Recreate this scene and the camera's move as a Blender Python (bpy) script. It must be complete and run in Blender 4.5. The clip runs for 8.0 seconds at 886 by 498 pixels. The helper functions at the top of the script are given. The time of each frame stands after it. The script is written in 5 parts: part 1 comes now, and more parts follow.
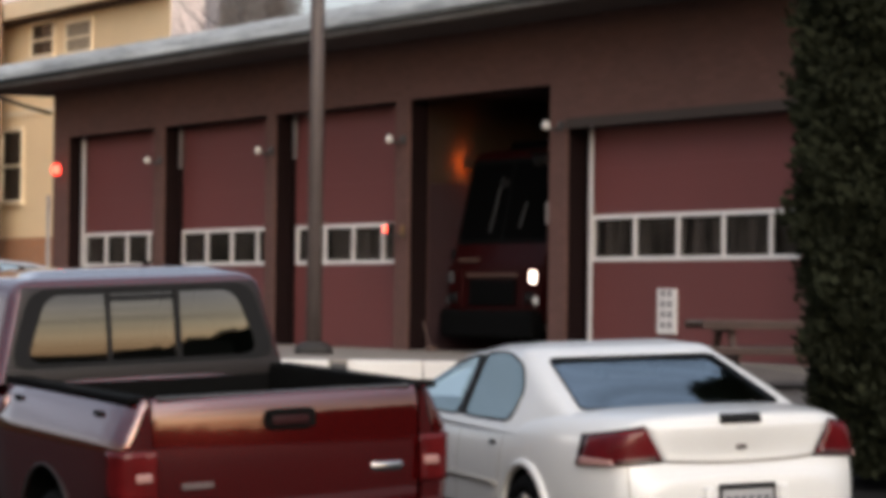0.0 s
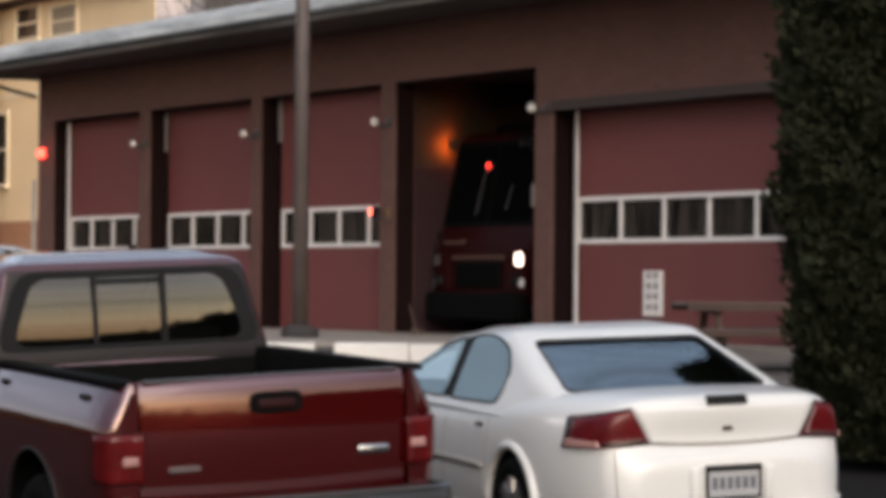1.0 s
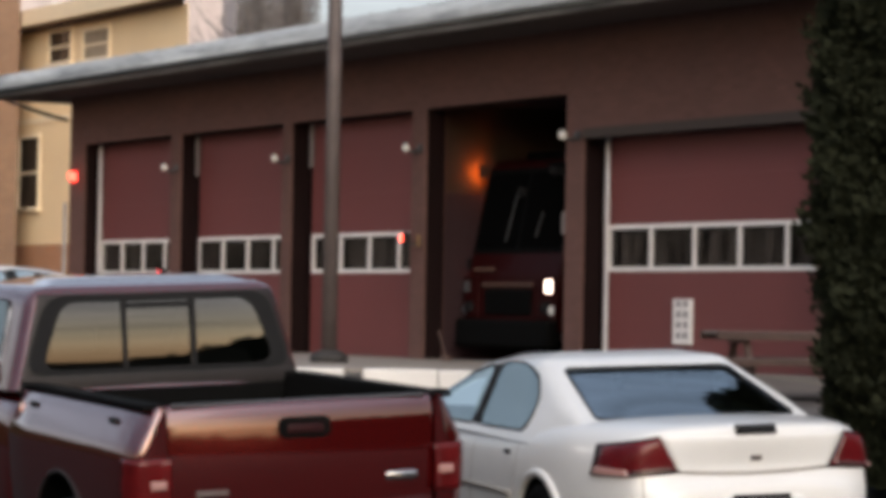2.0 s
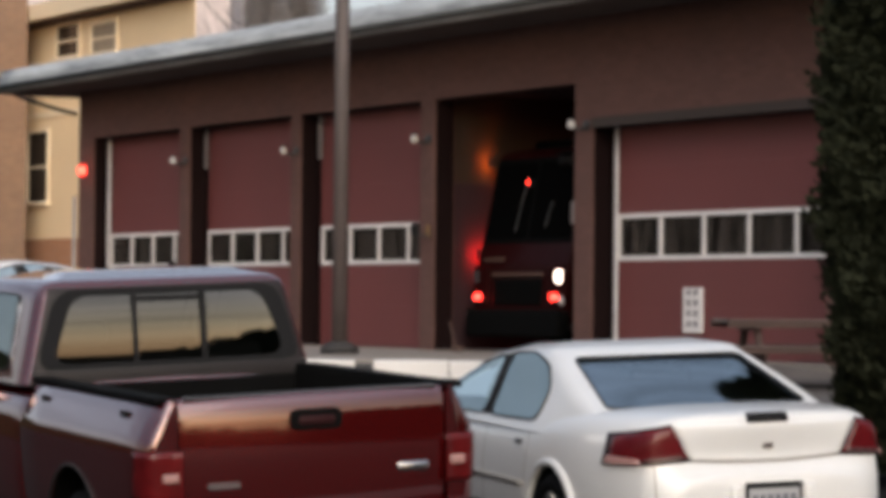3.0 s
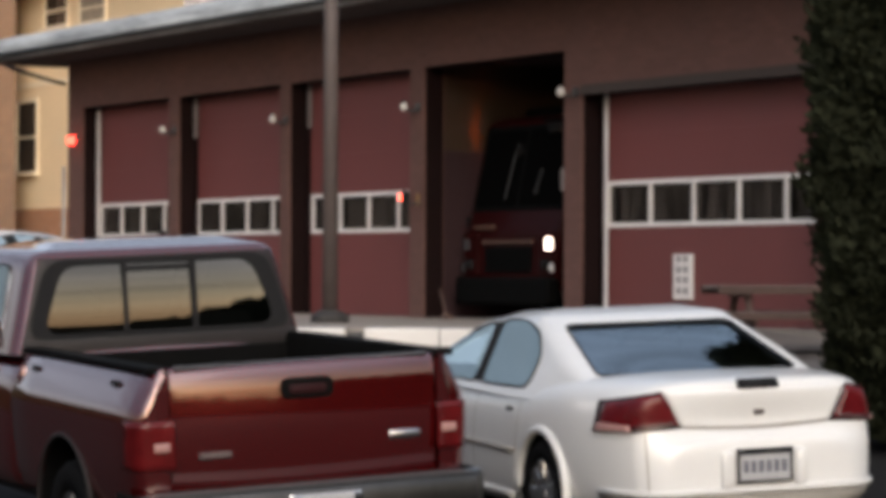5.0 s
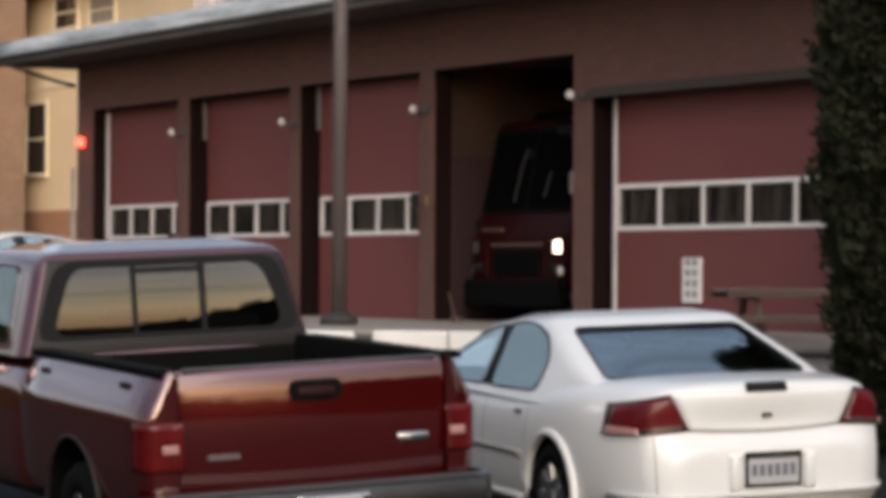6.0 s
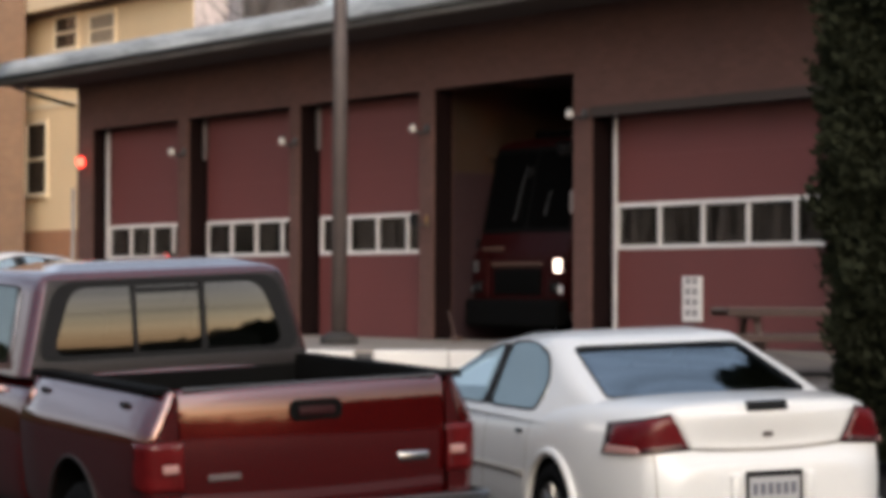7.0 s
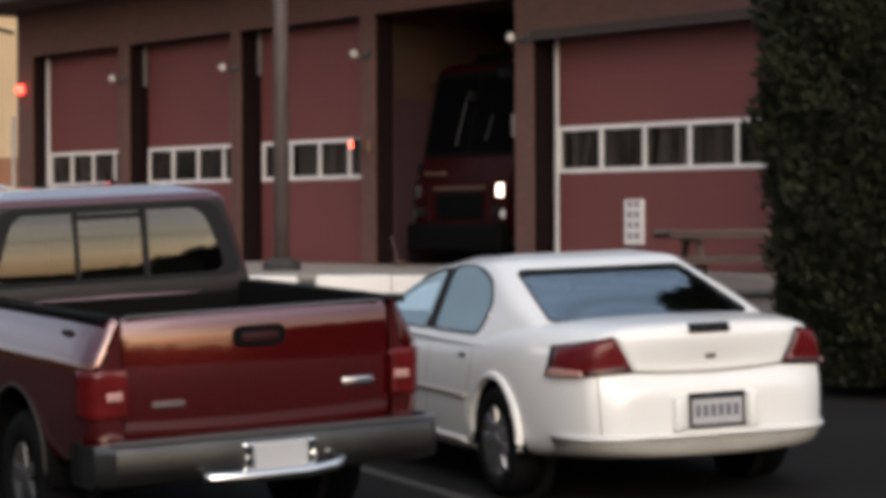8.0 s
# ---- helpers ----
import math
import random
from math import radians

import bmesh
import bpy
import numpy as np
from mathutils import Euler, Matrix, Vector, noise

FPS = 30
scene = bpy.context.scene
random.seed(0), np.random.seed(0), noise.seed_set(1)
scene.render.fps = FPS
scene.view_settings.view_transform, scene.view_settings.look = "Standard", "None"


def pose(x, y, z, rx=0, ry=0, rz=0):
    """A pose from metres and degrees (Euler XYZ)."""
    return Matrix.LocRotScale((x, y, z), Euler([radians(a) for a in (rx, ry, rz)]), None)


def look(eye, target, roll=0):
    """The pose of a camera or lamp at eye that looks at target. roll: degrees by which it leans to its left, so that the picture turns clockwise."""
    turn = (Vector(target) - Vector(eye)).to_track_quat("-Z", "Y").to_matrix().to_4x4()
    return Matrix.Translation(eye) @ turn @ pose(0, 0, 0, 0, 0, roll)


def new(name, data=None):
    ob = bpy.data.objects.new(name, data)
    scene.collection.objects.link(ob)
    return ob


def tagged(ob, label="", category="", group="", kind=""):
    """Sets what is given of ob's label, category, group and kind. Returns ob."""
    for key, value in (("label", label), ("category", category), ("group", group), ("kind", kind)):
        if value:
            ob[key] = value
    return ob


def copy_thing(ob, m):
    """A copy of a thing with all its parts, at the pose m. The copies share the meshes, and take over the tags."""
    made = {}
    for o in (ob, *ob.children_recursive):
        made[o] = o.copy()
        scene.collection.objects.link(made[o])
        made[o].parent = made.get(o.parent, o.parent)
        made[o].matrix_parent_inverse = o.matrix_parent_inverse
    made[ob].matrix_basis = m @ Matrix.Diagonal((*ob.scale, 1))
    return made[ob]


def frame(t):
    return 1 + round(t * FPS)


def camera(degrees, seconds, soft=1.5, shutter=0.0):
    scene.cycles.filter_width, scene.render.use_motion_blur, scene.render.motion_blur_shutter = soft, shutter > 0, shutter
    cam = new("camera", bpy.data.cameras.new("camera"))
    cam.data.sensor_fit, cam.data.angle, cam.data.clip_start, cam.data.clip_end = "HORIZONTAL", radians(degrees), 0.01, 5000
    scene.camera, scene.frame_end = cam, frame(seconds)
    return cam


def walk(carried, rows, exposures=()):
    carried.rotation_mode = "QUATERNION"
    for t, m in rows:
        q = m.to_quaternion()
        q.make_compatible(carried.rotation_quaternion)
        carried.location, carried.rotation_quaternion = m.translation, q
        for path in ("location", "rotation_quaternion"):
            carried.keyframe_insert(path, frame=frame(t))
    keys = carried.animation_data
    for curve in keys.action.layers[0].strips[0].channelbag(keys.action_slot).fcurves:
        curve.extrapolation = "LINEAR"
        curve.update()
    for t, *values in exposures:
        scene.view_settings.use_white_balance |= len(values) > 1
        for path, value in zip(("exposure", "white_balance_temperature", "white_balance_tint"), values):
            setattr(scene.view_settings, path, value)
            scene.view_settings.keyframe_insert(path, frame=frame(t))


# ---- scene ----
EYE = 1.70
LENS = 17.83
cam = camera(LENS, 8.0, soft=5.6)
# seconds, turn, tilt and lean in degrees: a hand-held, zoomed camera that stays in one spot
TURNS = (
    (0.0, -0.645, 1.085, 0.674),
    (0.1, -0.682, 1.079, 0.605),
    (0.2, -0.869, 0.806, 0.535),
    (0.3, -0.811, 0.821, 0.466),
    (0.4, -0.741, 0.940, 0.397),
    (0.5, -0.795, 0.921, 0.327),
    (0.6, -0.800, 0.780, 0.362),
    (0.7, -0.870, 0.709, 0.397),
    (0.8, -1.217, 0.675, 0.432),
    (0.9, -1.172, 0.569, 0.466),
    (1.0, -0.934, 0.736, 0.501),
    (1.1, -0.973, 0.827, 0.596),
    (1.2, -0.950, 0.880, 0.690),
    (1.3, -0.776, 0.943, 0.784),
    (1.4, -0.569, 0.831, 0.878),
    (1.5, -0.574, 0.945, 0.973),
    (1.6, -0.391, 1.110, 1.024),
    (1.7, -0.378, 1.270, 1.075),
    (2.8, -0.132, 1.102, 0.652),
    (2.9, -0.279, 1.033, 0.576),
    (3.0, -0.127, 1.072, 0.500),
    (3.1, -0.049, 0.954, 0.500),
    (3.2, -0.049, 0.896, 0.500),
    (3.3, 0.031, 0.803, 0.500),
    (3.4, -0.040, 0.653, 0.500),
    (3.5, 0.000, 0.640, 0.500),
    (3.6, -0.341, 0.483, 0.485),
    (3.7, -0.237, 0.541, 0.469),
    (3.8, -0.202, 0.576, 0.454),
    (3.9, -0.225, 0.508, 0.439),
    (4.0, -0.180, 0.411, 0.423),
    (4.1, -0.087, 0.453, 0.372),
    (4.2, -0.063, 0.491, 0.321),
    (4.3, -0.098, 0.414, 0.270),
    (4.4, 0.100, 0.613, 0.220),
    (4.5, -0.147, 0.481, 0.169),
    (4.6, -0.131, 0.466, 0.172),
    (4.7, -0.235, 0.466, 0.174),
    (5.8, -0.394, 0.237, 0.205),
    (5.9, -0.306, 0.324, 0.266),
    (6.0, -0.151, 0.478, 0.327),
    (6.1, -0.282, 0.551, 0.339),
    (6.2, -0.270, 0.574, 0.352),
    (6.3, -0.201, 0.665, 0.365),
    (6.4, -0.316, 0.653, 0.377),
    (6.5, -0.500, 0.541, 0.390),
    (6.6, -0.432, 0.551, 0.358),
    (6.7, -0.397, 0.553, 0.325),
    (6.8, -0.385, 0.670, 0.293),
    (6.9, -0.245, 1.007, 0.260),
    (7.0, -0.146, 0.868, 0.228),
    (7.1, -0.200, 0.636, 0.273),
    (7.2, -0.340, 0.518, 0.318),
    (7.3, -0.293, 0.596, 0.363),
    (7.4, -0.363, 0.536, 0.408),
    (7.5, -0.620, 0.181, 0.453),
    (7.6, -0.736, -0.116, 0.315),
    (7.7, -0.989, -0.375, 0.178),
    (7.8, -1.216, -0.253, 0.040),
    (8.0, -1.316, -0.658, -0.236),
)
walk(cam, [(t, pose(0, 0, EYE, 90 + tilt, 0, turn) @ pose(0, 0, 0, 0, 0, lean)) for t, turn, tilt, lean in TURNS],
     exposures=[(0.0, -0.02), (1.0, -0.05), (1.6, -0.03), (3.0, -0.04), (3.6, -0.08), (4.0, -0.08), (4.4, -0.01), (6.5, 0.0), (7.0, 0.02), (8.0, 0.0)])

# ---- world and sun: dull evening light under thin cloud ----
SUN_EL, SUN_AZ = radians(24), radians(172)
world = bpy.data.worlds.new("world")
scene.world = world
world.use_nodes = True
wn = world.node_tree.nodes
sky = wn.new("ShaderNodeTexSky")
sky.sky_type = 'NISHITA'
sky.sun_disc = False
sky.sun_elevation, sky.sun_rotation = SUN_EL, SUN_AZ
sky.air_density, sky.dust_density, sky.ozone_density = 1.0, 4.5, 1.2
veil = wn.new("ShaderNodeHueSaturation")
veil.inputs["Saturation"].default_value = 0.58
world.node_tree.links.new(sky.outputs[0], veil.inputs["Color"])
# streaky thin cloud, and evening haze that warms the sky towards the horizon
wl = world.node_tree.links
where, split, haze, stretch = wn.new("ShaderNodeTexCoord"), wn.new("ShaderNodeSeparateXYZ"), wn.new("ShaderNodeValToRGB"), wn.new("ShaderNodeMapping")
wl.new(where.outputs["Generated"], split.inputs[0])
wl.new(split.outputs["Z"], haze.inputs[0])
haze.color_ramp.elements[0].position, haze.color_ramp.elements[0].color = 0.01, (2.3, 1.66, 1.12, 1)
haze.color_ramp.elements[1].position, haze.color_ramp.elements[1].color = 0.33, (0.93, 0.97, 1.09, 1)
low = haze.color_ramp.elements.new(0.13)
low.color = (1.24, 1.06, 0.79, 1)
overhead = haze.color_ramp.elements.new(0.75)
overhead.color = (2.66, 2.62, 2.58, 1)
stretch.inputs["Scale"].default_value = (1.6, 1.6, 11.0)
wl.new(where.outputs["Generated"], stretch.inputs["Vector"])
cloud, cover = wn.new("ShaderNodeTexNoise"), wn.new("ShaderNodeMapRange")
cloud.inputs["Scale"].default_value, cloud.inputs["Detail"].default_value = 2.2, 4.0
wl.new(stretch.outputs[0], cloud.inputs["Vector"])
cover.inputs["From Min"].default_value, cover.inputs["From Max"].default_value = 0.3, 0.7
cover.inputs["To Min"].default_value, cover.inputs["To Max"].default_value = 0.68, 1.22
wl.new(cloud.outputs["Fac"], cover.inputs["Value"])
warm, streak = wn.new("ShaderNodeVectorMath"), wn.new("ShaderNodeVectorMath")
warm.operation, streak.operation = 'MULTIPLY', 'SCALE'
away, pale, sides = wn.new("ShaderNodeMapRange"), wn.new("ShaderNodeValToRGB"), wn.new("ShaderNodeMix")
away.inputs["From Min"].default_value, away.inputs["From Max"].default_value = 0.1, 0.8
wl.new(split.outputs["Y"], away.inputs["Value"])
wl.new(split.outputs["Z"], pale.inputs[0])
pale.color_ramp.elements[0].position, pale.color_ramp.elements[0].color = 0.01, (1.95, 1.82, 1.82, 1)
pale.color_ramp.elements[1].position, pale.color_ramp.elements[1].color = 0.33, (1.15, 1.17, 1.22, 1)
high = pale.color_ramp.elements.new(0.75)
high.color = overhead.color
sides.data_type = 'RGBA'
wl.new(away.outputs[0], sides.inputs["Factor"])
wl.new(haze.outputs[0], sides.inputs[6])
wl.new(pale.outputs[0], sides.inputs[7])
wl.new(veil.outputs[0], warm.inputs[0])
wl.new(sides.outputs[2], warm.inputs[1])
wl.new(warm.outputs[0], streak.inputs[0])
wl.new(cover.outputs[0], streak.inputs["Scale"])
wl.new(streak.outputs[0], wn["Background"].inputs[0])
wn["Background"].inputs[1].default_value = 0.138
sun = new("sun", bpy.data.lights.new("sun", 'SUN'))
sun.data.energy, sun.data.angle, sun.data.color = 0.36, radians(62), (1.0, 0.95, 0.88)
sun_from = Vector((math.sin(SUN_AZ) * math.cos(SUN_EL), math.cos(SUN_AZ) * math.cos(SUN_EL), math.sin(SUN_EL)))
sun.matrix_world = look(sun_from * 50, (0, 0, 0))


# ---- materials ----
def material(name, colour, rough=0.6, metal=0.0, vary=0.12, scale=3.0, fine=40.0, bump=0.0, coat=0.0, spec=0.5, per_piece=0.0, stretch=(1, 1, 1)):
    """A surface with stains at one scale and grain at another."""
    m = bpy.data.materials.new(name)
    m.use_nodes = True
    nt = m.node_tree
    n, ln = nt.nodes, nt.links
    b = n["Principled BSDF"]
    co = n.new("ShaderNodeTexCoord")
    big, small = n.new("ShaderNodeTexNoise"), n.new("ShaderNodeTexNoise")
    big.inputs["Scale"].default_value, small.inputs["Scale"].default_value = scale, fine
    big.inputs["Detail"].default_value, small.inputs["Detail"].default_value = 5, 3
    run = n.new("ShaderNodeMapping")
    run.inputs["Scale"].default_value = stretch
    ln.new(co.outputs["Object"], run.inputs["Vector"])
    for tex in (big, small):
        ln.new(run.outputs[0], tex.inputs["Vector"])
    mixn = n.new("ShaderNodeMath")
    mixn.operation = 'MULTIPLY_ADD'
    ln.new(small.outputs["Fac"], mixn.inputs[0])
    mixn.inputs[1].default_value = 0.4
    ln.new(big.outputs["Fac"], mixn.inputs[2])
    last = mixn.outputs[0]
    if per_piece:
        info, madd = n.new("ShaderNodeObjectInfo"), n.new("ShaderNodeMath")
        madd.operation = 'MULTIPLY_ADD'
        ln.new(info.outputs["Random"], madd.inputs[0])
        madd.inputs[1].default_value = per_piece
        ln.new(last, madd.inputs[2])
        last = madd.outputs[0]
    ramp = n.new("ShaderNodeMapRange")
    ramp.inputs["From Min"].default_value, ramp.inputs["From Max"].default_value = 0.4, 1.0
    ramp.inputs["To Min"].default_value, ramp.inputs["To Max"].default_value = 1 - vary, 1 + vary
    ln.new(last, ramp.inputs["Value"])
    hue = n.new("ShaderNodeHueSaturation")
    hue.inputs["Color"].default_value = (*colour, 1)
    ln.new(ramp.outputs[0], hue.inputs["Value"])
    ln.new(hue.outputs[0], b.inputs["Base Color"])
    rr = n.new("ShaderNodeMapRange")
    rr.inputs["To Min"].default_value, rr.inputs["To Max"].default_value = max(0.0, rough - 0.4 * rough * 0.5), min(1.0, rough * 1.2)
    ln.new(big.outputs["Fac"], rr.inputs["Value"])
    ln.new(rr.outputs[0], b.inputs["Roughness"])
    b.inputs["Metallic"].default_value = metal
    b.inputs["Specular IOR Level"].default_value = spec
    b.inputs["Coat Weight"].default_value = coat
    b.inputs["Coat Roughness"].default_value = 0.04
    if bump:
        bp = n.new("ShaderNodeBump")
        bp.inputs["Strength"].default_value, bp.inputs["Distance"].default_value = bump, 0.01
        ln.new(mixn.outputs[0], bp.inputs["Height"])
        ln.new(bp.outputs[0], b.inputs["Normal"])
    return m


def brick_material(name, colour, mortar, width=0.2, height=0.075):
    """Painted or bare brickwork laid on a wall's own X and Z."""
    m = material(name, colour, 0.85, vary=0.2, scale=1.2, fine=30)
    n, ln = m.node_tree.nodes, m.node_tree.links
    b = n["Principled BSDF"]
    hue = b.inputs["Base Color"].links[0].from_socket
    co, sep, com = n.new("ShaderNodeTexCoord"), n.new("ShaderNodeSeparateXYZ"), n.new("ShaderNodeCombineXYZ")
    ln.new(co.outputs["Object"], sep.inputs[0])
    add = n.new("ShaderNodeMath")
    ln.new(sep.outputs["X"], add.inputs[0])
    ln.new(sep.outputs["Y"], add.inputs[1])
    ln.new(add.outputs[0], com.inputs[0])
    ln.new(sep.outputs["Z"], com.inputs[1])
    tex = n.new("ShaderNodeTexBrick")
    tex.inputs["Scale"].default_value = 1.0
    tex.inputs["Brick Width"].default_value, tex.inputs["Row Height"].default_value = width, height
    tex.inputs["Mortar Size"].default_value = 0.006
    ln.new(com.outputs[0], tex.inputs["Vector"])
    ln.new(hue, tex.inputs["Color1"])
    dim = n.new("ShaderNodeHueSaturation")
    dim.inputs["Value"].default_value = 0.82
    ln.new(hue, dim.inputs["Color"])
    ln.new(dim.outputs[0], tex.inputs["Color2"])
    tex.inputs["Mortar"].default_value = (*mortar, 1)
    ln.new(tex.outputs["Color"], b.inputs["Base Color"])
    bp = n.new("ShaderNodeBump")
    bp.inputs["Strength"].default_value, bp.inputs["Distance"].default_value = 0.5, 0.006
    bp.invert = True
    ln.new(tex.outputs["Fac"], bp.inputs["Height"])
    ln.new(bp.outputs[0], b.inputs["Normal"])
    return m


def pane_material(name, tint, ior=1.5, sheen=(0.8, 0.8, 0.8)):
    """Thin glass: clear or tinted, with the gloss of its angle."""
    m = bpy.data.materials.new(name)
    m.use_nodes = True
    n, ln = m.node_tree.nodes, m.node_tree.links
    n.remove(n["Principled BSDF"])
    clear, gloss, fres, mix = n.new("ShaderNodeBsdfTransparent"), n.new("ShaderNodeBsdfGlossy"), n.new("ShaderNodeFresnel"), n.new("ShaderNodeMixShader")
    clear.inputs[0].default_value = (*tint, 1)
    gloss.inputs[0].default_value = (*sheen, 1)
    gloss.inputs["Roughness"].default_value = 0.02
    fres.inputs["IOR"].default_value = ior
    ln.new(fres.outputs[0], mix.inputs[0])
    ln.new(clear.outputs[0], mix.inputs[1])
    ln.new(gloss.outputs[0], mix.inputs[2])
    ln.new(mix.outputs[0], n["Material Output"].inputs[0])
    return m


def glow(name, colour, strength):
    m = bpy.data.materials.new(name)
    m.use_nodes = True
    b = m.node_tree.nodes["Principled BSDF"]
    b.inputs["Base Color"].default_value = (*colour, 1)
    b.inputs["Emission Color"].default_value = (*colour, 1)
    b.inputs["Emission Strength"].default_value = strength
    return m


M_ASPHALT = material("asphalt", (0.0145, 0.0135, 0.013), 0.95, vary=0.35, scale=0.6, fine=60, bump=0.5, spec=0.08)
M_LINE = material("worn_line", (0.045, 0.044, 0.041), 0.9, vary=0.6, scale=3.0, fine=40, bump=0.3)
M_CONCRETE = material("concrete", (0.76, 0.74, 0.71), 0.85, vary=0.18, scale=1.0, fine=40, bump=0.3)
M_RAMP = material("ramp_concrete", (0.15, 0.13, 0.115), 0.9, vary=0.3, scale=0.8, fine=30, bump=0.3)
M_APRON = material("apron", (0.27, 0.235, 0.205), 0.9, vary=0.25, scale=0.5, fine=30, bump=0.3)
M_WALL = brick_material("brown_brick", (0.136, 0.065, 0.0525), (0.117, 0.063, 0.054))
M_CORNICESHADE = material("cornice_shade", (0.065, 0.037, 0.030), 0.8, vary=0.15)
M_DOOR = material("maroon_door", (0.166, 0.048, 0.046), 0.55, vary=0.10, scale=0.8, fine=25)
M_WHITE = material("white_trim", (0.80, 0.77, 0.75), 0.5, vary=0.08)
M_FASCIA = material("grey_metal", (0.41, 0.425, 0.42), 0.5, metal=0.2, vary=0.75, scale=1.6, fine=8, stretch=(0.35, 1.5, 3.5))
# Gutter darker than the fascia: the shade below it is in the colour.
M_GUTTER = material("shaded_gutter_metal", (0.10, 0.105, 0.105), 0.5, metal=0.2, vary=0.4, scale=1.5, fine=9, stretch=(0.4, 1, 2))
M_DULLPIPE = material("dull_pipe", (0.34, 0.31, 0.29), 0.6, vary=0.2)
M_TRACK = material("dull_track", (0.24, 0.21, 0.20), 0.6, vary=0.15)
# Kept dark to deepen the shade under the eaves through less bounced light.
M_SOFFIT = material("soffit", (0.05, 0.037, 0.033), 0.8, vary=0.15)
M_ROOF = material("roof_sheet", (0.30, 0.31, 0.31), 0.5, metal=0.2, vary=0.2)
# Bay surfaces are coloured near black, holding the shade of the deep interior.
M_TAN_IN = material("tan_in_dim_bay", (0.036, 0.019, 0.009), 0.8, vary=0.12)
M_MAROON_IN = material("maroon_in_dim_bay", (0.024, 0.0075, 0.0095), 0.7, vary=0.12)
M_FLOOR_IN = material("floor_in_dim_bay", (0.025, 0.023, 0.022), 0.5, vary=0.2)
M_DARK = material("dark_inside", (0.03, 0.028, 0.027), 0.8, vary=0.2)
M_BLACK = material("black_rubber", (0.012, 0.012, 0.013), 0.8, vary=0.2, bump=0.2, spec=0.15)
M_TYRE = material("tyre_rubber", (0.007, 0.007, 0.0075), 0.9, vary=0.25, bump=0.2, spec=0.06)
M_PLASTIC = material("grey_plastic", (0.05, 0.05, 0.052), 0.5, vary=0.15)
M_POLE = material("brown_pole", (0.090, 0.071, 0.068), 0.6, vary=0.2)
# Near black, for shaded door reveals and the gap round tail lamps.
M_GAPSHADE = material("gap_and_shade_black", (0.010, 0.0045, 0.0045), 0.85, vary=0.2, spec=0.1)
M_LAMPGLASS = material("lamp_glass", (0.62, 0.60, 0.57), 0.25, vary=0.05)
def streaked_pane(name):
    """Door glass with grey-brown vertical streaks mixed over it."""
    m = pane_material(name, (0.6, 0.6, 0.6), 1.45)
    n, ln = m.node_tree.nodes, m.node_tree.links
    out = n["Material Output"]
    glass = out.inputs[0].links[0].from_socket
    streaks, mix, co, mp, tex, ramp = n.new("ShaderNodeBsdfDiffuse"), n.new("ShaderNodeMixShader"), n.new("ShaderNodeTexCoord"), n.new("ShaderNodeMapping"), n.new("ShaderNodeTexNoise"), n.new("ShaderNodeMapRange")
    streaks.inputs[0].default_value = (0.15, 0.125, 0.11, 1)
    mp.inputs["Scale"].default_value = (5.0, 5.0, 0.9)
    tex.inputs["Scale"].default_value, tex.inputs["Detail"].default_value = 1.2, 4.0
    ramp.inputs["From Min"].default_value, ramp.inputs["From Max"].default_value = 0.38, 0.68
    ramp.inputs["To Min"].default_value, ramp.inputs["To Max"].default_value = 0.04, 0.48
    ln.new(co.outputs["Object"], mp.inputs["Vector"])
    ln.new(mp.outputs[0], tex.inputs["Vector"])
    ln.new(tex.outputs["Fac"], ramp.inputs["Value"])
    ln.new(ramp.outputs[0], mix.inputs[0])
    ln.new(glass, mix.inputs[1])
    ln.new(streaks.outputs[0], mix.inputs[2])
    ln.new(mix.outputs[0], out.inputs[0])
    return m


M_STREAKED = streaked_pane("streaked_glass")
M_TINT = pane_material("tinted_glass", (0.55, 0.66, 0.72), 4.3, (0.72, 0.83, 0.90))
M_SIDEGLASS = pane_material("side_glass", (0.62, 0.70, 0.70), 7.0, (0.80, 0.90, 0.88))
M_WHITECAR = material("white_paint", (0.67, 0.67, 0.66), 0.35, vary=0.03, scale=1.5, fine=10, coat=0.6)
M_REDCAR = material("dark_red_paint", (0.098, 0.0038, 0.0047), 0.15, metal=0.55, vary=0.10, scale=1.5, fine=10, coat=1.0, spec=0.3)
M_REDCAR.node_tree.nodes["Principled BSDF"].inputs["Coat IOR"].default_value = 2.25
M_CHROME = material("chrome", (0.75, 0.75, 0.74), 0.12, metal=1.0, vary=0.05)
M_ALLOY = material("alloy", (0.52, 0.52, 0.53), 0.3, metal=0.9, vary=0.1)
M_BUMPER = material("dark_chrome", (0.085, 0.085, 0.085), 0.30, metal=0.9, vary=0.25, scale=4)
M_TAIL = material("red_lens", (0.09, 0.005, 0.007), 0.25, vary=0.3, scale=8, coat=0.15, spec=0.25)
M_TRUCKTAIL = material("dark_red_lens", (0.085, 0.005, 0.006), 0.25, vary=0.3, scale=8, coat=0.2, spec=0.25)
M_AMBER = material("amber_lens", (0.28, 0.15, 0.05), 0.3, vary=0.1, coat=0.6)
M_CLEARLENS = material("clear_lens", (0.38, 0.21, 0.19), 0.12, vary=0.1, coat=0.8)
M_SEAT = material("seat_cloth", (0.21, 0.22, 0.235), 0.9, vary=0.15)
M_BADGE = material("dull_badge", (0.10, 0.08, 0.078), 0.5, vary=0.2)
M_PLATE = material("plate", (0.38, 0.385, 0.40), 0.5, vary=0.10)
M_BARS = material("plate_bars", (0.10, 0.105, 0.13), 0.5)
M_WOOD = material("weathered_wood", (0.10, 0.062, 0.05), 0.85, vary=0.25, scale=4, fine=50, bump=0.2)
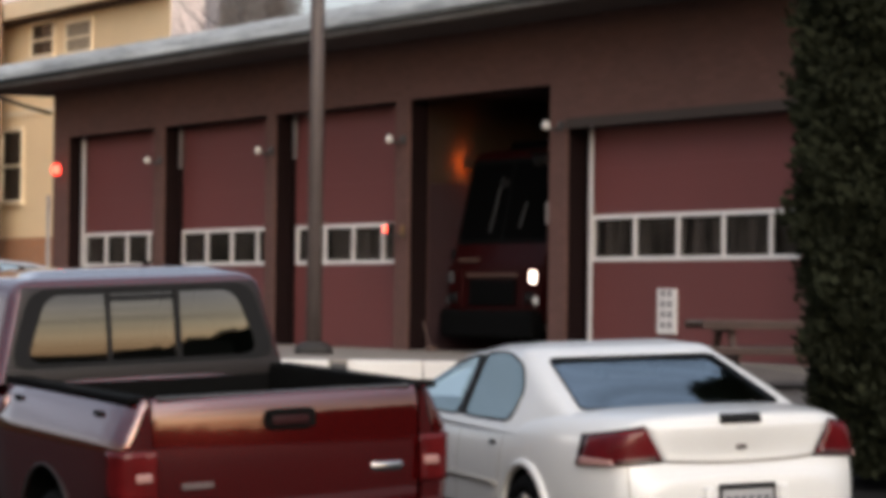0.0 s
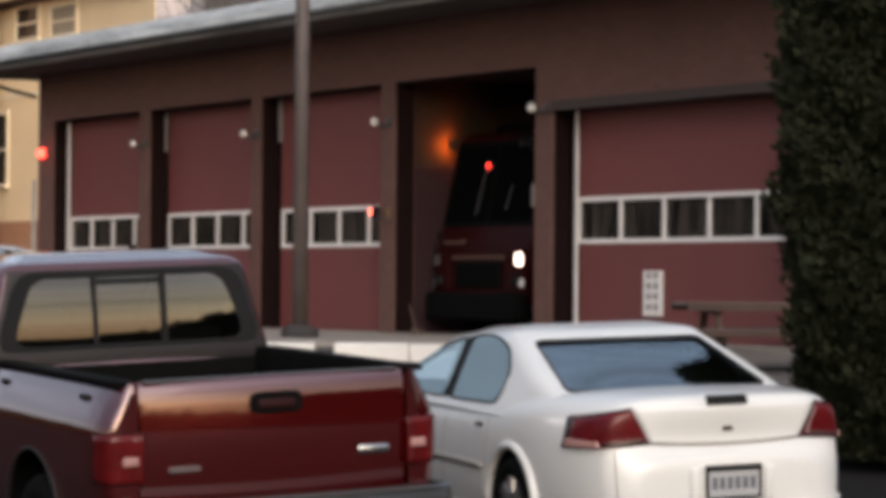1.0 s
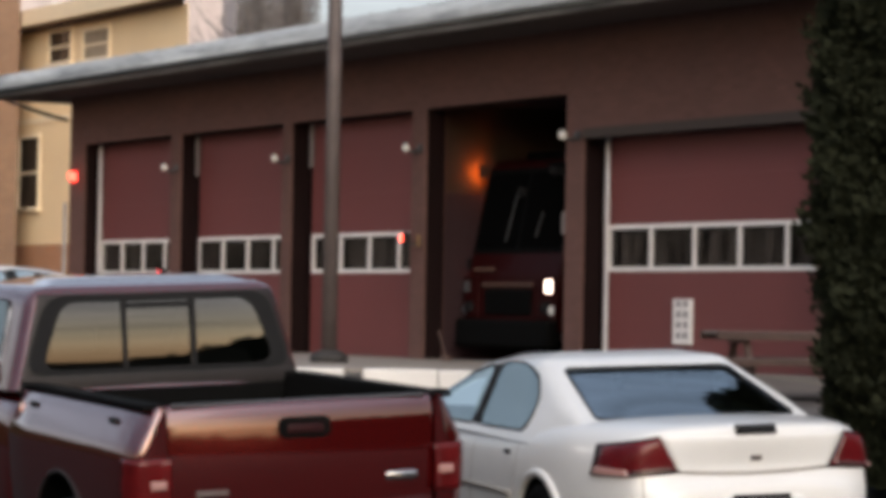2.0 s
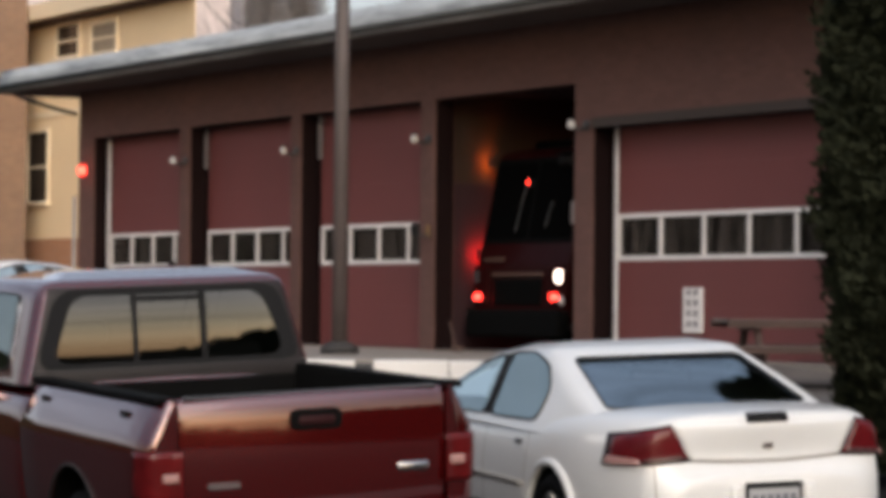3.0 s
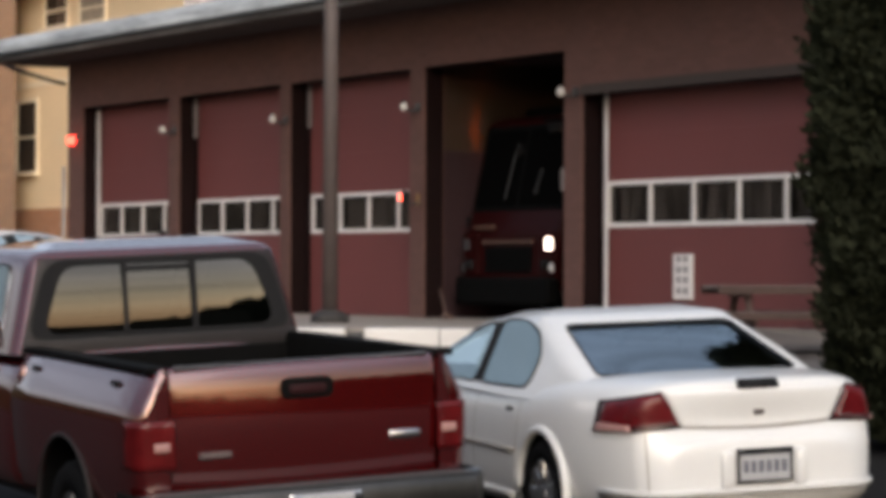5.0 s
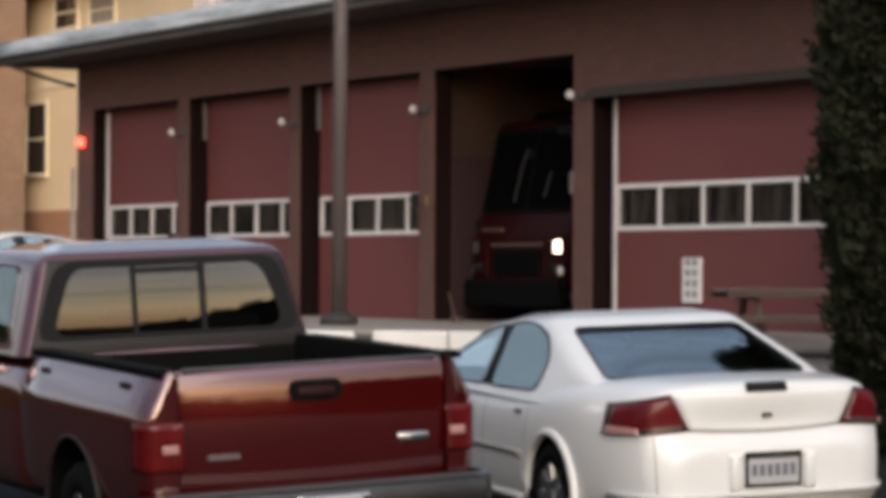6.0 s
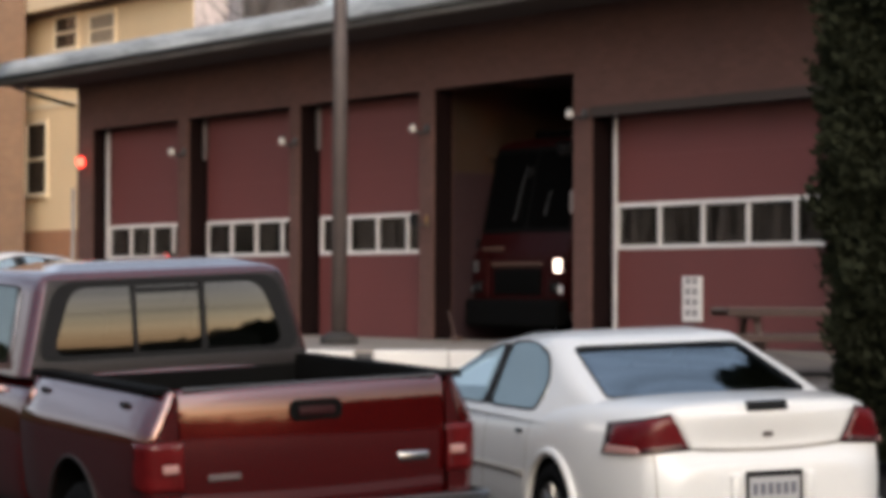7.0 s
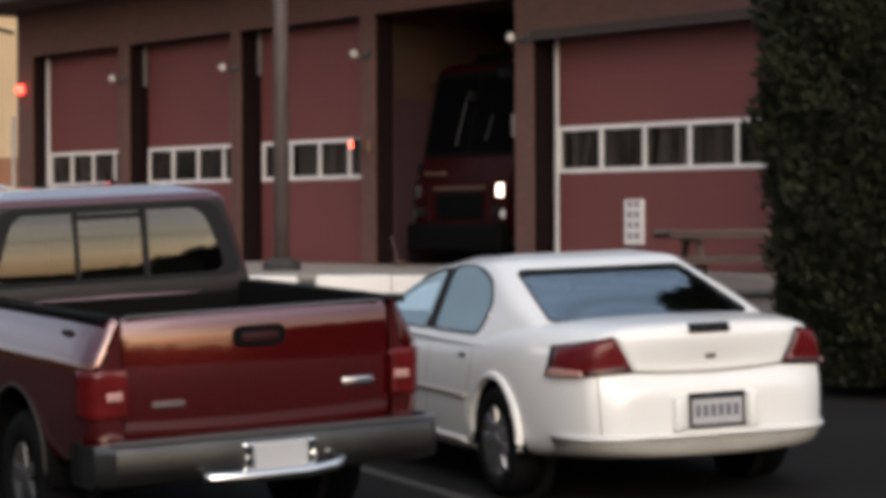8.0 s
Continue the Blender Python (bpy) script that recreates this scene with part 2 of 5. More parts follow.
M_GREYWOOD = material("grey_wood", (0.19, 0.155, 0.135), 0.85, vary=0.25, scale=4, fine=50, bump=0.2)
M_SIDING = material("cream_siding", (0.84, 0.66, 0.42), 0.75, vary=0.06, scale=0.5, fine=12)
M_CREAM = material("cream_trim", (0.85, 0.72, 0.52), 0.7, vary=0.06)
M_HOUSEBRICK = brick_material("house_brick", (0.44, 0.20, 0.10), (0.35, 0.27, 0.2))
M_BROWNBRICK = brick_material("tan_brick", (0.25, 0.15, 0.095), (0.26, 0.19, 0.14))
M_CURTAIN = material("curtain", (0.30, 0.25, 0.19), 0.9, vary=0.2)
M_BARK = material("bark", (0.30, 0.27, 0.25), 0.9, vary=0.3, scale=6, bump=0.4)
M_TWIG = material("pale_twigs", (0.20, 0.18, 0.175), 0.9, vary=0.2)
M_LEAF = material("evergreen", (0.0215, 0.0245, 0.0145), 0.95, vary=0.3, scale=2.5, fine=20, spec=0.05)
# Engine red taken far down: the unlit bay's shade is in the colour.
M_ENGINE = material("engine_red_in_shade", (0.020, 0.0014, 0.0014), 0.5, vary=0.1, coat=0.05, spec=0.1)
# Near black for engine parts in shade and for black plastic on the cars.
M_SHADEBLACK = material("shade_and_plastic_black", (0.004, 0.004, 0.004), 0.8, vary=0.2, spec=0.05)
# Brown tint stands for amber light reflected in chrome bars.
M_REFLECT = material("amber_tinted_trim", (0.08, 0.042, 0.03), 0.5, vary=0.1)
G_RED = glow("red_glow", (1.0, 0.03, 0.02), 12)
G_CORNER = glow("corner_glow", (1.0, 0.05, 0.03), 9)
G_AMBER = glow("amber_glow", (1.0, 0.17, 0.015), 270)
G_HEAD = glow("headlamp_glow", (1.0, 0.80, 0.66), 6)


# ---- building blocks ----
def box(bm, x0, x1, y0, y1, z0, z1, bevel=0.0):
    v = [bm.verts.new((x, y, z)) for z in (z0, z1) for y in (y0, y1) for x in (x0, x1)]
    faces = [bm.faces.new([v[i] for i in q]) for q in ((0, 2, 3, 1), (4, 5, 7, 6), (0, 1, 5, 4), (2, 6, 7, 3), (0, 4, 6, 2), (1, 3, 7, 5))]
    if bevel:
        edges = list({e for f in faces for e in f.edges})
        bmesh.ops.bevel(bm, geom=edges, offset=bevel, segments=2, affect='EDGES', profile=0.5)
    return v


def boxes(*rows, bevel=0.0):
    bm = bmesh.new()
    for r in rows:
        box(bm, *r, bevel=bevel)
    return bm


def tube(points, radii, sides=10, caps=True):
    """A tube through points, with a radius at each."""
    bm = bmesh.new()
    points = [Vector(p) for p in points]
    rings = []
    for i, p in enumerate(points):
        d = (points[min(i + 1, len(points) - 1)] - points[max(i - 1, 0)]).normalized()
        q = d.to_track_quat('Z', 'Y')
        r = radii[i] if hasattr(radii, "__len__") else radii
        rings.append([bm.verts.new(p + q @ Vector((r * math.cos(a), r * math.sin(a), 0))) for a in (2 * math.pi * k / sides for k in range(sides))])
    for a, b in zip(rings, rings[1:]):
        for k in range(sides):
            bm.faces.new((a[k], a[(k + 1) % sides], b[(k + 1) % sides], b[k]))
    if caps:
        bm.faces.new(list(reversed(rings[0])))
        bm.faces.new(rings[-1])
    return bm


def lathe(profile, sides=32, axis='X', closed=False):
    """A solid of turning from (along, radius) pairs."""
    bm = bmesh.new()
    rings = []
    for a, r in profile:
        ring = []
        for k in range(sides):
            t = 2 * math.pi * k / sides
            p = (a, r * math.cos(t), r * math.sin(t)) if axis == 'X' else (r * math.cos(t), r * math.sin(t), a) if axis == 'Z' else (r * math.sin(t), a, r * math.cos(t))
            ring.append(bm.verts.new(p))
        rings.append(ring)
    for a, b in zip(rings, rings[1:] + (rings[:1] if closed else [])):
        for k in range(sides):
            bm.faces.new((a[k], b[k], b[(k + 1) % sides], a[(k + 1) % sides]))
    if not closed:
        bm.faces.new(rings[0])
        bm.faces.new(list(reversed(rings[-1])))
    bmesh.ops.recalc_face_normals(bm, faces=bm.faces)
    return bm


def mesh_of(name, bm, mat, smooth=False):
    bmesh.ops.recalc_face_normals(bm, faces=bm.faces)
    me = bpy.data.meshes.new(name)
    bm.to_mesh(me)
    bm.free()
    me.materials.append(mat)
    if smooth:
        for p in me.polygons:
            p.use_smooth = True
    return me


def part(name, bm, mat, parent, label="", smooth=False, at=None):
    ob = new(name, mesh_of(name, bm, mat, smooth) if isinstance(bm, bmesh.types.BMesh) else bm)
    ob.parent = parent
    if at is not None:
        ob.matrix_basis = at
    return tagged(ob, label)


def thing(name, label, category, at, group="", kind=""):
    ob = new(name)
    ob.empty_display_size = 0.2
    ob.matrix_basis = at
    return tagged(ob, label, category, group, kind)


def single(name, bm, mat, label, category, at=None, kind="", smooth=False, group=""):
    ob = new(name, mesh_of(name, bm, mat, smooth))
    if at is not None:
        ob.matrix_basis = at
    return tagged(ob, label, category, group, kind)


def baked(ob):
    """Replace an object's mesh by what its modifiers give."""
    bpy.context.view_layer.update()
    dg = bpy.context.evaluated_depsgraph_get()
    me = bpy.data.meshes.new_from_object(ob.evaluated_get(dg))
    ob.modifiers.clear()
    ob.data = me
    return ob


def cut(ob, bm_list, solver='EXACT'):
    """Cut shapes out of an object."""
    made = []
    for bm in bm_list:
        c = new("cutter", mesh_of("cutter", bm, M_DARK))
        c.parent = ob.parent
        c.matrix_basis = ob.matrix_basis
        mod = ob.modifiers.new("cut", 'BOOLEAN')
        mod.object, mod.operation, mod.solver = c, 'DIFFERENCE', solver
        made.append(c)
    baked(ob)
    for c in made:
        bpy.data.objects.remove(c)
    return ob


def prism(outline, depth):
    """A flat outline (list of Vectors) pushed by the vector depth both ways."""
    bm = bmesh.new()
    a = [bm.verts.new(p - depth) for p in outline]
    b = [bm.verts.new(p + depth) for p in outline]
    bm.faces.new(a)
    bm.faces.new(list(reversed(b)))
    for i in range(len(a)):
        j = (i + 1) % len(a)
        bm.faces.new((a[j], a[i], b[i], b[j]))
    bmesh.ops.recalc_face_normals(bm, faces=bm.faces)
    return bm


def rounded(corners, r, steps=4):
    """The outline through corners with rounded corners of radius about r."""
    out = []
    n = len(corners)
    for i, c in enumerate(corners):
        a, b = corners[i - 1], corners[(i + 1) % n]
        pa, pb = c + (a - c).normalized() * r, c + (b - c).normalized() * r
        for k in range(steps + 1):
            t = k / steps
            out.append((1 - t) ** 2 * pa + 2 * t * (1 - t) * c + t * t * pb)
    return out


def sheet(outline, normal, thick=0.006):
    """A thin plate from an outline."""
    return prism(outline, normal.normalized() * thick)


def smooth_loft(stations, mirror=True):
    """A skin through stations: (y, [(x, z), ...]) half sections from the sill up to the middle; both halves are made."""
    bm = bmesh.new()
    rows = []
    for y, pts in stations:
        full = [(x, z) for x, z in pts] + [(-x, z) for x, z in reversed(pts[:-1] if abs(pts[-1][0]) < 1e-6 else pts)]
        rows.append([bm.verts.new((x, y, z)) for x, z in full])
    n = len(rows[0])
    for a, b in zip(rows, rows[1:]):
        for k in range(n):
            bm.faces.new((a[k], a[(k + 1) % n], b[(k + 1) % n], b[k]))
    bm.faces.new(rows[0])
    bm.faces.new(list(reversed(rows[-1])))
    bmesh.ops.recalc_face_normals(bm, faces=bm.faces)
    return bm


# ---- the ground ----
def ground_height(x, y):
    rise = -0.05 if y < 13 else -0.05 + 0.045 * (y - 13) if y < 31.6 else 0.787 if y < 34.05 else 0.895
    return rise + 0.034 * (max(-8.0, min(5.0, x)) - 1.2) * max(0.0, min(1.0, (34 - y) / 14))


def build_ground():
    bm = bmesh.new()
    ys = [-2500, -300, -60, -20, 0, 6, 13, 16, 19, 22, 25, 28, 31.6, 33.95, 34.15, 40, 60, 120, 400, 2500]
    xs = [-2500, -300, -60, -20, -12, -8, -5, -2, 0, 2, 5, 8, 20, 60, 300, 2500]
    grid = [[bm.verts.new((x, y, ground_height(x, y))) for x in xs] for y in ys]
    for a, b in zip(grid, grid[1:]):
        for i in range(len(xs) - 1):
            bm.faces.new((a[i], a[i + 1], b[i + 1], b[i]))
    single("ground", bm, M_ASPHALT, "worn dark grey asphalt of a sloping car park", "ground", kind="structure")


build_ground()

# ---- the fire station: its own X runs along the front, Y into the house ----
STATION = pose(1.858, 37.99, 0, 0, 0, -59.596)
FLOOR, HEAD, HEAD5, TOP = 1.0, 4.66, 4.07, 5.53
LEFT, RIGHT, DEEP, THICK = -16.85, 6.6, 15.0, 0.34
BAYS = ((-16.17, -12.48), (-12.08, -8.31), (-7.98, -4.17), (-3.76, -0.02), (0.41, 5.42))
DOORS = ((-16.08, -12.39), (-11.99, -8.22), (-7.83, -4.13), (-3.72, -0.02), (0.55, 5.42))
station = thing("fire_station", "low brown brick fire station with five red vehicle doors", "fire station", STATION)


def build_station():
    # piers and lintels
    edges = [LEFT] + [v for b in BAYS for v in b] + [RIGHT]
    for i in range(0, len(edges), 2):
        part("pier", boxes((edges[i], edges[i + 1], 0, THICK, 0.2, HEAD5 if i >= 8 else HEAD)), M_WALL, station)
    part("lintel", boxes((LEFT, -0.02, 0, THICK, HEAD, TOP)), M_WALL, station)
    part("lintel", boxes((-0.02, RIGHT, 0, THICK, HEAD5, TOP), (-0.02, 0.41, 0, THICK, HEAD5 - 0.004, HEAD5)), M_WALL, station)
    part("side_wall", boxes((LEFT, LEFT + THICK, THICK, DEEP, 0.2, TOP)), M_WALL, station)
    part("side_wall", boxes((RIGHT - THICK, RIGHT, THICK, DEEP, 0.2, TOP)), M_WALL, station)
    part("back_wall", boxes((LEFT, RIGHT, DEEP, DEEP + THICK, 0.2, TOP)), M_WALL, station)
    # added dark linings in the openings: the reveals' shade put into their colour
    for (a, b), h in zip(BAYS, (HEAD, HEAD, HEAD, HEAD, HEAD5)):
        part("jamb_liner", boxes((a, a + 0.02, 0.03, THICK - 0.024, FLOOR, h - 0.004)), M_GAPSHADE, station, "added dark lining, shade of the reveal in its colour")
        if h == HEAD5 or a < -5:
            part("jamb_post", boxes((a + 0.021, a + 0.13, THICK - 0.06, THICK - 0.022, FLOOR, h - 0.026)), M_GAPSHADE, station, "added dark filler beside the door, a shaded gap in its colour")
        part("jamb_liner", boxes((a + 0.02, b, 0.03, THICK - 0.03, h - 0.024, h - 0.004)), M_GAPSHADE, station)
    # white downpipe and corner board
    part("downpipe", tube([(LEFT - 0.05, -0.06, 0.9), (LEFT - 0.05, -0.06, 3.6)], 0.04), M_DULLPIPE, station, "dull grey downpipe", True)
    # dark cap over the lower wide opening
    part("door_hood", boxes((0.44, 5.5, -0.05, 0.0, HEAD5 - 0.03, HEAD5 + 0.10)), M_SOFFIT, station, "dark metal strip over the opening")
    # roof: overhanging slab, soffit, fascia and gutter
    x0, x1, y0 = LEFT - 1.35, RIGHT + 1.2, -1.05
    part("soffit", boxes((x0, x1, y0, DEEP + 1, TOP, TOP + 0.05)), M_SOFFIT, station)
    bm = bmesh.new()
    lo, hi = TOP + 0.054, TOP + 0.28
    ridge = DEEP / 2
    va = [bm.verts.new(p) for p in ((x0, y0, lo), (x1, y0, lo), (x1, DEEP + 1, lo), (x0, DEEP + 1, lo), (x0, y0, hi), (x1, y0, hi), (x1, DEEP + 1, hi), (x0, DEEP + 1, hi), (x0, ridge, hi + 1.0), (x1, ridge, hi + 1.0))]
    for q in ((0, 3, 2, 1), (0, 1, 5, 4), (1, 2, 6, 9, 5), (2, 3, 7, 6), (3, 0, 4, 8, 7), (4, 5, 9, 8), (8, 9, 6, 7)):
        bm.faces.new([va[i] for i in q])
    part("roof", bm, M_ROOF, station, "shallow grey sheet roof")
    bm = bmesh.new()
    prof = ((y0 - 0.004, TOP + 0.02), (y0 - 0.035, TOP + 0.02), (y0 - 0.04, TOP + 0.15), (y0 - 0.01, TOP + 0.27), (y0 + 0.09, TOP + 0.45), (y0 + 0.14, TOP + 0.45))
    steps = 40
    rows = []
    for k in range(steps + 1):
        x = x0 - 0.03 + (x1 - x0) * k / steps
        dent = 0.012 * noise.noise((x * 0.9, 0, 0))
        rows.append([bm.verts.new((x, y + dent, z + 0.6 * dent)) for y, z in prof])
    for a, c in zip(rows, rows[1:]):
        for k in range(len(prof)):
            bm.faces.new((a[k], a[(k + 1) % len(prof)], c[(k + 1) % len(prof)], c[k]))
    bm.faces.new(rows[0])
    bm.faces.new(list(reversed(rows[-1])))
    part("fascia", bm, M_FASCIA, station, "pale grey metal fascia, slightly dented", True)
    part("fascia", boxes((x0 - 0.034, x0 - 0.004, y0, DEEP + 1, TOP + 0.02, TOP + 0.44), bevel=0.008), M_FASCIA, station)
    # half-round gutter
    bm = bmesh.new()
    rings = []
    for x in (x0 - 0.05, x1):
        rings.append([bm.verts.new((x, y0 - 0.10 + 0.075 * math.cos(a), TOP + 0.15 + 0.085 * math.sin(a))) for a in (math.pi * (1 + k / 10) for k in range(11))])
    for k in range(10):
        bm.faces.new((rings[0][k], rings[0][k + 1], rings[1][k + 1], rings[1][k]))
    g = part("gutter", bm, M_GUTTER, station, "half-round metal gutter along the eaves, its shade put into the dark colour", True)
    sol = g.modifiers.new("thick", 'SOLIDIFY')
    sol.thickness = 0.006
    # standing seams seen along the eave edge
    for k in range(30):
        x = x0 + 0.4 + k * 0.82
        part("roof_seam", boxes((x, x + 0.025, y0 + 0.13, y0 + 0.5, TOP + 0.452, TOP + 0.475)), M_FASCIA, station)
    # inside: surfaces whose colours carry the shade of the bay
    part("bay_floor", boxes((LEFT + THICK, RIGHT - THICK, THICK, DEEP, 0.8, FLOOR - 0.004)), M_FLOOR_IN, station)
    part("threshold", boxes((LEFT, RIGHT, -0.02, THICK - 0.004, 0.6, FLOOR)), M_APRON, station)
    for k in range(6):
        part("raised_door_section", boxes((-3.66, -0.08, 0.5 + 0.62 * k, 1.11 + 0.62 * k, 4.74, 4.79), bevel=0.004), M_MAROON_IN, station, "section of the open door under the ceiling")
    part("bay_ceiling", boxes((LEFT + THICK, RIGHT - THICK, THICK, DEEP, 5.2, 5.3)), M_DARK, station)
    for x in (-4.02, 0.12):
        part("bay_wall_lower", boxes((x, x + 0.15, THICK, DEEP, FLOOR, 3.45)), M_MAROON_IN, station, "maroon painted lower inside wall, darkened for the shade of the bay")
        part("bay_wall_upper", boxes((x, x + 0.15, THICK, DEEP, 3.454, 5.2)), M_TAN_IN, station, "tan painted upper inside wall, darkened for the shade of the bay")


build_station()


def garage_door(x0, x1, head, panes, open_up=False, track_from=FLOOR):
    """A sectional door: five panels, a glazed section, white side tracks."""
    y = THICK - 0.02
    if open_up:
        return
    d = part("vehicle_door", boxes((x0, x1, y + 0.052, y + 0.06, FLOOR, head)), M_DOOR, station, "closed maroon sectional vehicle door with a row of panes")
    z_lo, z_hi = 2.27, 2.89
    cuts = [FLOOR + 0.01, 1.64, z_lo, z_hi, 3.50, 4.10, head + 0.25] if head > 4.3 else [FLOOR + 0.01, 1.64, z_lo, z_hi, 3.50, head + 0.25]
    for lo, hi in zip(cuts, cuts[1:]):
        if abs(lo - z_lo) < 0.01:
            continue
        part("door_section", boxes((x0 - 0.1, x1 + 0.1, y, y + 0.05, lo + 0.0005, hi - 0.0005), bevel=0.001), M_DOOR, d)
    # glazed section
    e = 0.06
    part("window_rail", boxes((x0 + 0.0, x1, y - 0.012, y + 0.05, z_hi - e, z_hi)), M_WHITE, d)
    part("window_rail", boxes((x0 + 0.0, x1, y - 0.012, y + 0.05, z_lo, z_lo + e)), M_WHITE, d)
    w = (x1 - x0 - 0.06) / panes
    for i in range(panes + 1):
        xm = x0 + 0.03 + i * w
        part("mullion", boxes((xm - 0.027, xm + 0.027, y - 0.008, y + 0.05, z_lo + e, z_hi - e)), M_WHITE, d)
    for i in range(panes):
        xm = x0 + 0.03 + i * w
        part("pane", boxes((xm + 0.027, xm + w - 0.027, y + 0.02, y + 0.026, z_lo + e, z_hi - e)), M_STREAKED, d)
    # white side frame
    part("side_track", boxes((x0 - (0.05 if head > 4.3 else 0.0), x0 + 0.08, y - 0.055, y - 0.042, track_from, head)), M_WHITE if track_from == FLOOR else M_TRACK, d, "painted side track")
    return d


for k, (a, b) in enumerate(DOORS):
    garage_door(a, b, HEAD5 if k == 4 else HEAD, 5 if k == 4 else 4, open_up=(k == 3), track_from=3.95 if k in (1, 2) else FLOOR)


# ---- vehicles: X to their right, Y ahead from the rear bumper, Z up ----
def wheel(parent, x, y, r, width, rim_r, mat, spokes=5):
    s = -1 if x < 0 else 1
    w = part("wheel", lathe([(-0.5 * width, r * 0.90), (-0.36 * width, r * 0.985), (0, r), (0.36 * width, r * 0.985), (0.5 * width, r * 0.90), (0.5 * width, rim_r * 0.98), (0, rim_r * 0.9), (-0.5 * width, rim_r * 0.98)], 40, closed=True), M_TYRE, parent, smooth=True,
             at=pose(x, y, r))
    part("rim", lathe([(-0.4 * width, rim_r), (0.36 * width, rim_r), (0.44 * width, rim_r * 0.99), (0.44 * width, rim_r * 0.9), (0.2 * width, rim_r * 0.86), (0.16 * width, 0.02), (-0.4 * width, 0.02)], 40), M_PLASTIC, w, smooth=True,
         at=pose(0, 0, 0, 0, 0, 180 if s < 0 else 0))
    for k in range(spokes):
        bm = boxes((0.30 * width, 0.46 * width, -rim_r * 0.17, rim_r * 0.17, rim_r * 0.1, rim_r * 0.95), bevel=0.01)
        part("spoke", bm, mat, w, at=pose(0, 0, 0, 0, 0, 180 if s < 0 else 0) @ pose(0, 0, 0, 360 * k / spokes + 10))
    part("hub", lathe([(0.2 * width, rim_r * 0.3), (0.47 * width, rim_r * 0.26), (0.5 * width, rim_r * 0.12)], 20), mat, w, at=pose(0, 0, 0, 0, 0, 180 if s < 0 else 0))
    return w


def section(w, zt, zb=0.24):
    h = zt - zb
    return [(w * 0.88, zb), (w * 0.975, zb + 0.08), (w, zb + 0.37 * h), (w * 0.985, zb + 0.66 * h), (w * 0.93, zb + 0.89 * h), (w * 0.80, zt - 0.006), (w * 0.45, zt + 0.008), (0, zt + 0.013)]


def flank(w, zt, zb):
    """Half a section with a high, full shoulder."""
    h = zt - zb
    return [(w * 0.88, zb), (w * 0.975, zb + 0.08), (w, zb + 0.37 * h), (w * 0.988, zb + 0.68 * h), (w * 0.955, zb + 0.91 * h), (w * 0.84, zt - 0.004), (w * 0.45, zt + 0.008), (0, zt + 0.013)]


def cabin(parent, name, mat, base_r, base_f, top_r, top_f, wb, wt, zb, zt, bevel, crown=0.03):
    """A hollow roof and pillars over a body: base and roof as rear and front y, half widths and heights."""
    bm = bmesh.new()
    lo = [bm.verts.new(p) for p in ((-wb, base_r, zb), (wb, base_r, zb), (wb, base_f, zb), (-wb, base_f, zb))]
    hi = [bm.verts.new(p) for p in ((-wt, top_r, zt), (wt, top_r, zt), (wt, top_f, zt), (-wt, top_f, zt))]
    bm.faces.new(list(reversed(lo)))
    bm.faces.new(hi)
    for i in range(4):
        j = (i + 1) % 4
        bm.faces.new((lo[i], lo[j], hi[j], hi[i]))
    bm.edges.ensure_lookup_table()
    side = [e for e in bm.edges if not (e.verts[0] in lo and e.verts[1] in lo)]
    bmesh.ops.bevel(bm, geom=side, offset=bevel, segments=5, affect='EDGES', profile=0.6)
    roof = max(bm.faces, key=lambda f: f.calc_center_median().z)
    got = bmesh.ops.inset_region(bm, faces=[roof], thickness=0.18, depth=0.0)
    for v in roof.verts:
        v.co.z += crown
    bmesh.ops.delete(bm, geom=[f for f in bm.faces if all(abs(v.co.z - zb) < 1e-4 for v in f.verts)], context='FACES')
    ob = part(name, bm, mat, parent, smooth=True)
    sol = ob.modifiers.new("thick", 'SOLIDIFY')
    sol.thickness, sol.offset = 0.035, -1
    return baked(ob)


def window(shell, parent, corners, r, mat=None, frame_mat=None, bulge=0.0, seal_width=0.02):
    """Cut a rounded opening through a cabin and set a pane in it, with a dark rubber seal."""
    c = [Vector(p) for p in corners]
    n = (c[1] - c[0]).cross(c[2] - c[0]).normalized()
    out = rounded(c, r)
    cut(shell, [prism(out, n * 0.12)])
    seal = prism_ring(out, n, seal_width, 0.010)
    part("window_seal", seal, frame_mat or M_BLACK, parent)
    if bulge:
        bm = bmesh.new()
        grid = []
        for j in range(13):
            v = j / 12
            line = []
            for i in range(17):
                u = i / 16
                p = (1 - v) * ((1 - u) * c[0] + u * c[1]) + v * ((1 - u) * c[3] + u * c[2])
                line.append(bm.verts.new(p + n * (bulge * (1 - (2 * u - 1) ** 2) * (1 - (2 * v - 1) ** 2) - 0.012)))
            grid.append(line)
        for a, b in zip(grid, grid[1:]):
            for i in range(16):
                bm.faces.new((a[i], a[i + 1], b[i + 1], b[i]))
        return part("pane", bm, mat or M_TINT, parent, smooth=True)
    return part("pane", sheet(out, n, 0.004), mat or M_TINT, parent)


def arch_band(x, width, r):
    """The inside of a wheel arch: half a hoop along X."""
    bm = bmesh.new()
    rows = []
    for k in range(25):
        a = math.pi * (k / 24 * 1.1 - 0.05)
        rows.append([bm.verts.new((px, q * math.cos(a), q * math.sin(a))) for px, q in ((x, r), (x + width, r), (x + width, r - 0.006), (x, r - 0.006))])
    for a, b in zip(rows, rows[1:]):
        for i in range(4):
            bm.faces.new((a[i], a[(i + 1) % 4], b[(i + 1) % 4], b[i]))
    return bm


